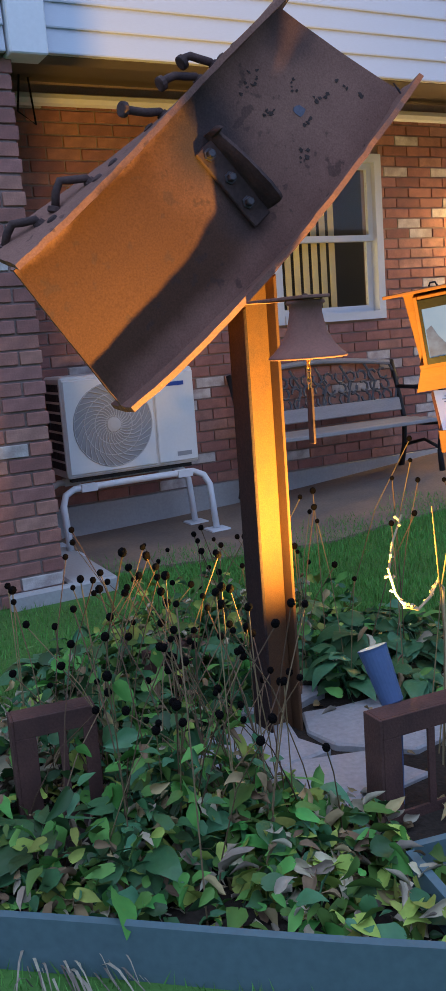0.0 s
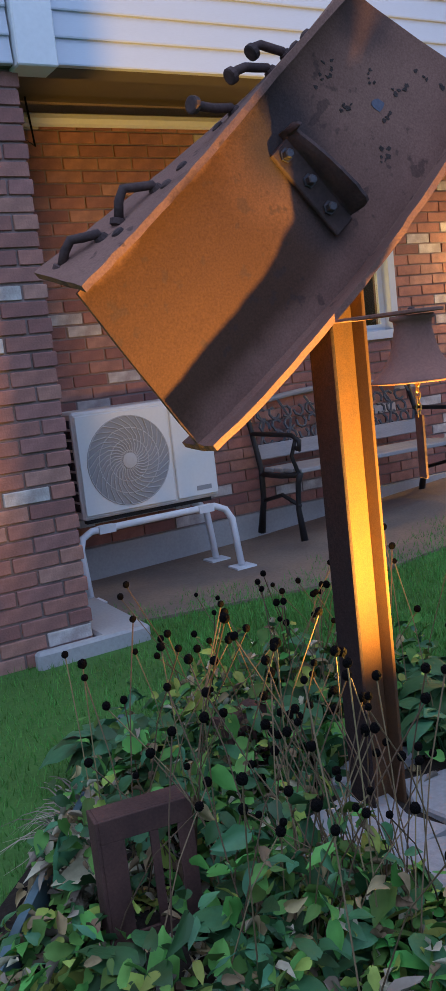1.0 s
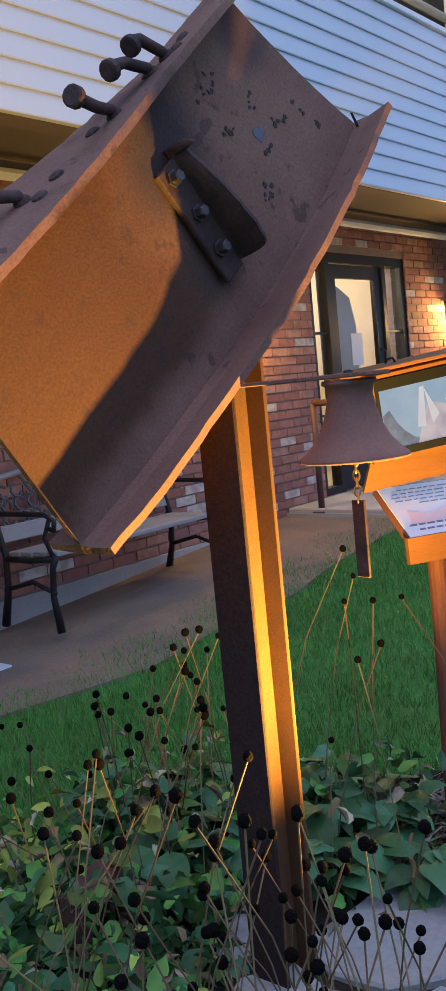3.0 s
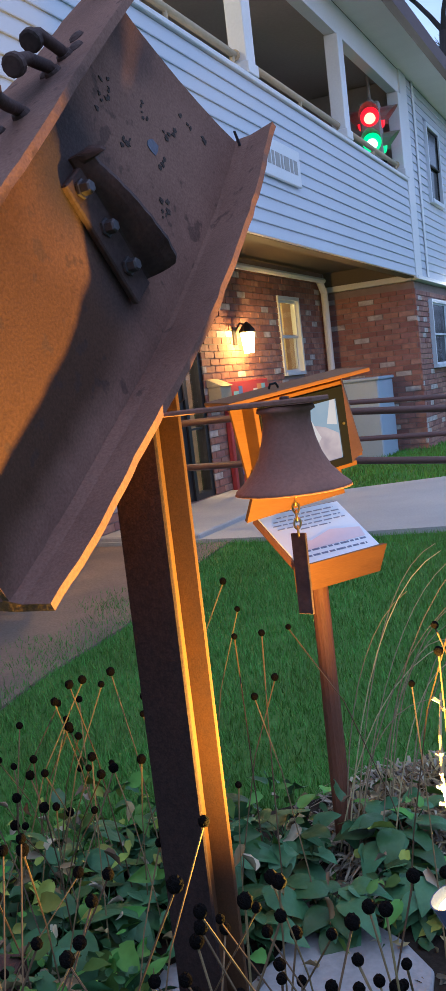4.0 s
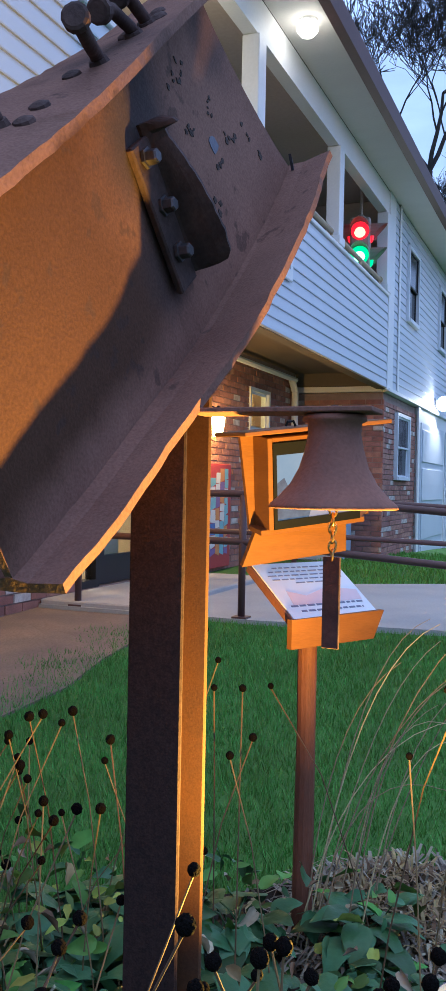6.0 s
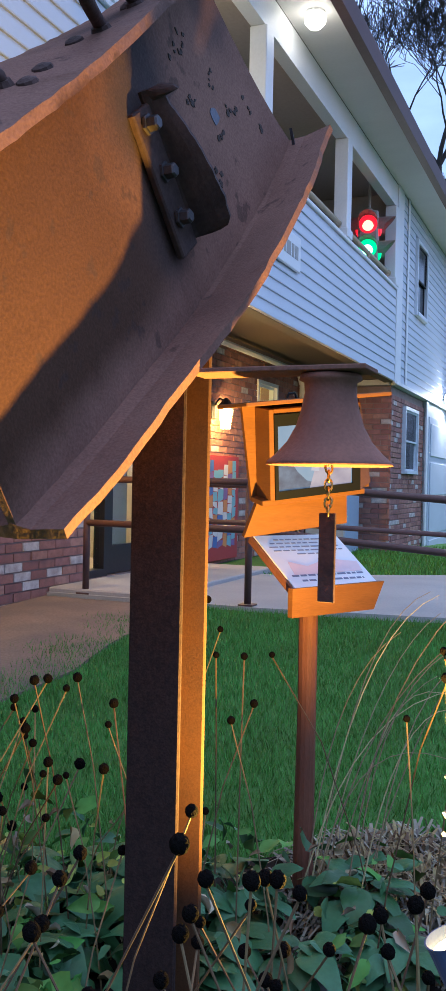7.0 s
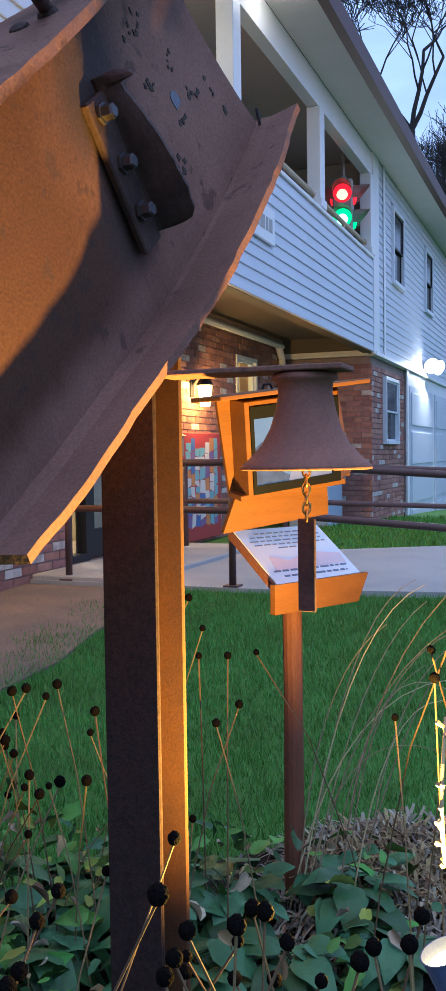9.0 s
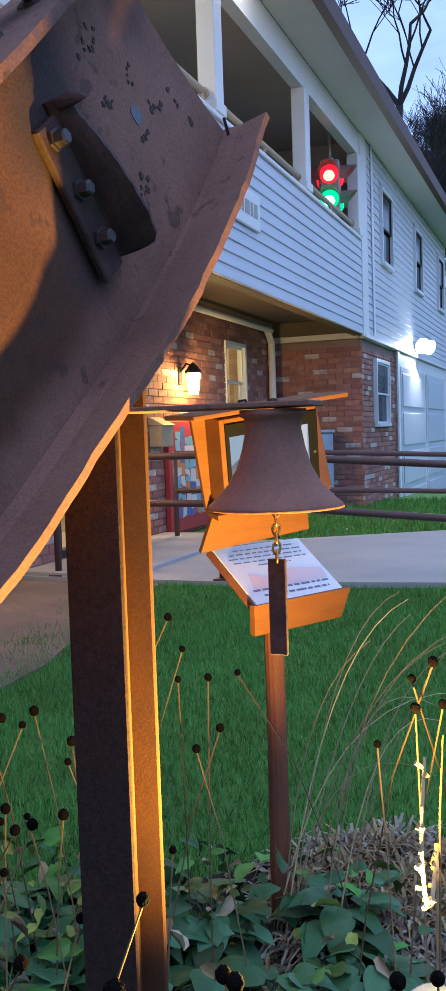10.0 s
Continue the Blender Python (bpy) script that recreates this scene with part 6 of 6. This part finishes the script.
def lawn_blades(name, n, x0, x1, y0, y1, h, w, seed):
    rng = np.random.default_rng(seed)
    x, y = rng.uniform(x0, x1, n), rng.uniform(y0, y1, n)
    V, F = [], []
    for px, py in zip(x.tolist(), y.tolist()):
        if in_bed(px, py) or (py > 5.84 + 0.20 * ease(3.2, 2.3, px) + 0.10 * math.sin(px * 9) + 0.05 * math.sin(px * 23) + rng.uniform(-0.30, 0.22) and px < 6.5) or py > 6.8 or (px < 2.45 and py > 5.66 + 0.08 * math.sin(px * 11)):
            continue
        if px > 6.42 and px < 9.55 and px > 6.42 + 0.11 * (5.25 - py) and px < 8.55 + 0.62 * max(0, 5.9 - py):
            continue
        pz = ground_z(px, py)
        a, t = rng.uniform(0, 6.283), rng.uniform(-0.6, 0.6, 2)
        hh, ww = h * rng.uniform(0.5, 1.3), w * rng.uniform(0.7, 1.3)
        c, s = math.cos(a) * ww, math.sin(a) * ww
        b = len(V)
        V += [(px - c, py - s, pz - 0.005), (px + c, py + s, pz - 0.005), (px + t[0] * hh, py + t[1] * hh, pz + hh)]
        F.append((b, b + 1, b + 2))
    raw(name, V, F, M_BLADE, label="short green lawn grass", category="grass", kind="stuff")


lawn_blades("lawn_near", 60000, -0.2, 3.4, 2.0, 6.2, 0.030, 0.0021, 1)
lawn_blades("lawn_middle", 130000, 2.4, 6.9, 2.4, 6.5, 0.038, 0.0026, 2)
lawn_blades("lawn_far", 26000, 8.4, 14.0, 0.5, 6.2, 0.06, 0.008, 3)


# ---- distance ----
def bare_tree(x, y, h, seed, label, bole, limbs):
    rnd = random.Random(seed)
    root = thing("bare_tree", label, "tree", (x, y, ground_z(x, y) - 0.2), "bare trees")
    trunk, twigs = bmesh.new(), bmesh.new()

    def grow(p, d, L, r, depth):
        k = 4 if depth < 3 else 2
        pts, q, dd = [p], p, d
        for i in range(k):
            dd = (dd + Vector((rnd.uniform(-.22, .22), rnd.uniform(-.22, .22), rnd.uniform(-.05, .15)))).normalized()
            q = q + dd * L / k
            pts.append(q)
        tube(trunk if depth < 2 else twigs, pts, [max(0.0085, r * (1 - 0.45 * i / k)) for i in range(k + 1)], 7 if depth < 2 else 4, caps=False)
        if depth >= 7:
            return
        n = 3
        for i in range(n):
            b = pts[max(1, k - (i % 3))]
            s = Vector((rnd.uniform(-1, 1), rnd.uniform(-1, 1), rnd.uniform(-0.1, 0.7))).normalized()
            grow(b, (dd * 0.8 + s * 0.75).normalized(), L * rnd.uniform(0.68, 0.90), r * (0.46 if i else 0.62), depth + 1)

    foot = Vector((0, 0, -0.3))
    lean = Vector((0.3, -0.35, bole))
    tube(trunk, [foot, foot.lerp(lean, 0.4) + Vector((0.1, 0.15, 0)), lean], [h * 0.0062, h * 0.005, h * 0.0042], 9)
    for i, d in enumerate(((-0.1, 0.62, 0.9), (0.2, -0.60, 0.8), (-0.3, -0.05, 1.0))[:limbs]):
        grow(lean, Vector(d).normalized(), (h - bole) * 0.155, h * 0.0031, 1)
    part("trunk", trunk, M_BARK, root)
    part("crown", twigs, M_BARK, root, "leafless twig crown")


bare_tree(26.0, 7.85, 23, 3, "tall forked leafless tree behind the house", 10.2, 3)
bare_tree(35.0, 7.35, 19, 9, "leafless tree beyond the garage end", 8.5, 3)
bare_tree(39.0, 8.7, 20, 14, "leafless tree in the far thicket", 9.0, 3)
bare_tree(31.0, 7.2, 15, 21, "low leafless tree behind the roof", 6.5, 3)


def conifer(x, y, h, seed):
    rnd = random.Random(seed)
    root = thing("conifer", "dark dense conifer in the far distance", "tree", (x, y, ground_z(x, y) - 0.3), "distant conifers")
    part("trunk", T([(0, 0, 0), (0, 0, h)], [0.25, 0.03], 7), M_BARK, root)
    V, F = [], []
    for i in range(1500):
        s = rnd.random() ** 0.8
        z = h * (0.06 + 0.94 * s)
        R = h * 0.24 * (1 - s) + 0.1
        a = rnd.uniform(0, 6.283)
        r = R * rnd.uniform(0.35, 1.1)
        c = Vector((r * math.cos(a), r * math.sin(a), z - 0.3 * r))
        b = len(V)
        k = rnd.uniform(0.25, 0.6)
        for _ in range(3):
            V.append(tuple(c + Vector((rnd.uniform(-k, k), rnd.uniform(-k, k), rnd.uniform(-k, k) * 0.6))))
        F.append((b, b + 1, b + 2))
    raw("crown", V, F, M_CONIFER, parent=root)


for i, (x, y, h) in enumerate([(48, 3.0, 11), (52, -1.0, 10), (50, 6.5, 11), (55, -6, 10), (46, 0.5, 8), (56, -12, 11), (60, -20, 12), (47, 8.6, 16), (50, 7.0, 14)]):
    conifer(x, y, h, 60 + i)


# ---- bricks ----
CP, BL, BH, JT = 0.0677, 0.194, 0.0572, 0.0105


def brick_mesh(L, depth, seed):
    rnd = random.Random(seed)
    bm = B(0, L, 0, depth, 0, BH, bevel=0.003)
    for v in bm.verts:
        v.co += Vector((rnd.uniform(-1, 1), rnd.uniform(-1.2, 1.2), rnd.uniform(-1, 1))) * 0.0012
    me = bpy.data.meshes.new("brick")
    bm.to_mesh(me)
    bm.free()
    me.materials.append(M_BRICK)
    return me


BM = {}


def get_brick(L, seed):
    key = (round(L, 3), seed % 3)
    if key not in BM:
        BM[key] = brick_mesh(L, 0.05, seed % 3 + int(L * 1000))
    return BM[key]


def lay(parent, length, z0, z1, place, near, holes=(), seed=0):
    """Courses of running bond along a wall; near(u, z) picks the bricks that are parts, the rest are joined."""
    rnd = random.Random(seed)
    V, F = [], []
    count = 0
    rows = int((z1 - z0) / CP)
    for r in range(rows):
        z = z0 + r * CP
        u = -(BL + JT) / 2 if r % 2 else 0.0
        while u < length - 0.02:
            a, b = max(0.0, u), min(length, u + BL)
            u += BL + JT
            segs = [(a, b)]
            for h in holes:
                if z + BH > h[2] and z < h[3]:
                    segs = [s for p, q in segs for s in ((p, min(q, h[0])), (max(p, h[1]), q)) if s[1] - s[0] > 0.025]
            for p, q in segs:
                if q - p < 0.025:
                    continue
                off = rnd.uniform(-0.003, 0.003)
                L = round((q - p) / 0.0485) * 0.0485 if abs(q - p - BL) < 0.01 else q - p
                m = place(p, z, off)
                if near(p, z) and count < 300:
                    count += 1
                    shared("brick", get_brick(q - p, rnd.randrange(3)), parent, m)
                else:
                    base = len(V)
                    for x in (0, q - p):
                        for y in (0, 0.05):
                            for zz in (0, BH):
                                V.append(tuple(m @ Vector((x, y, zz))))
                    F += [tuple(base + i for i in f) for f in ((0, 1, 3, 2), (4, 6, 7, 5), (0, 4, 5, 1), (2, 3, 7, 6), (0, 2, 6, 4), (1, 5, 7, 3))]
    if V:
        raw("brickwork", V, F, M_BRICK, parent=parent, kind="stuff")


lay(wall_north, 12.5 - 2.16, 0.245, 2.60, lambda u, z, o: pose(2.16 + u, WALL + o, z), lambda u, z: u < 2.1 and z > 0.9, [(h[0] - 2.16, h[1] - 2.16, h[2], h[3]) for h in HOLES], 1)
lay(wall_west, 4.6, 0.03, 2.40, lambda u, z, o: pose(PIERX - 4.6 + u, FRONT + 0.05 + o, z), lambda u, z: u > 2.9, (), 2)
lay(wall_west, 1.2, 0.03, 2.60, lambda u, z, o: pose(PIERX + o, FRONT + 0.103 + u, z, 0, 0, 90), lambda u, z: False, (), 3)
lay(wall_east, 2.3, 0.03, 2.33, lambda u, z, o: pose(12.57 + u, FRONT + 0.045 + o, z), lambda u, z: u < 2.0, [(BWIN[0] - 12.57, BWIN[1] - 12.57, BWIN[2], BWIN[3])], 4)
lay(wall_east, 1.15, 0.25, 2.33, lambda u, z, o: pose(12.548 + o, 6.86 - u, z, 0, 0, -90), lambda u, z: False, (), 5)
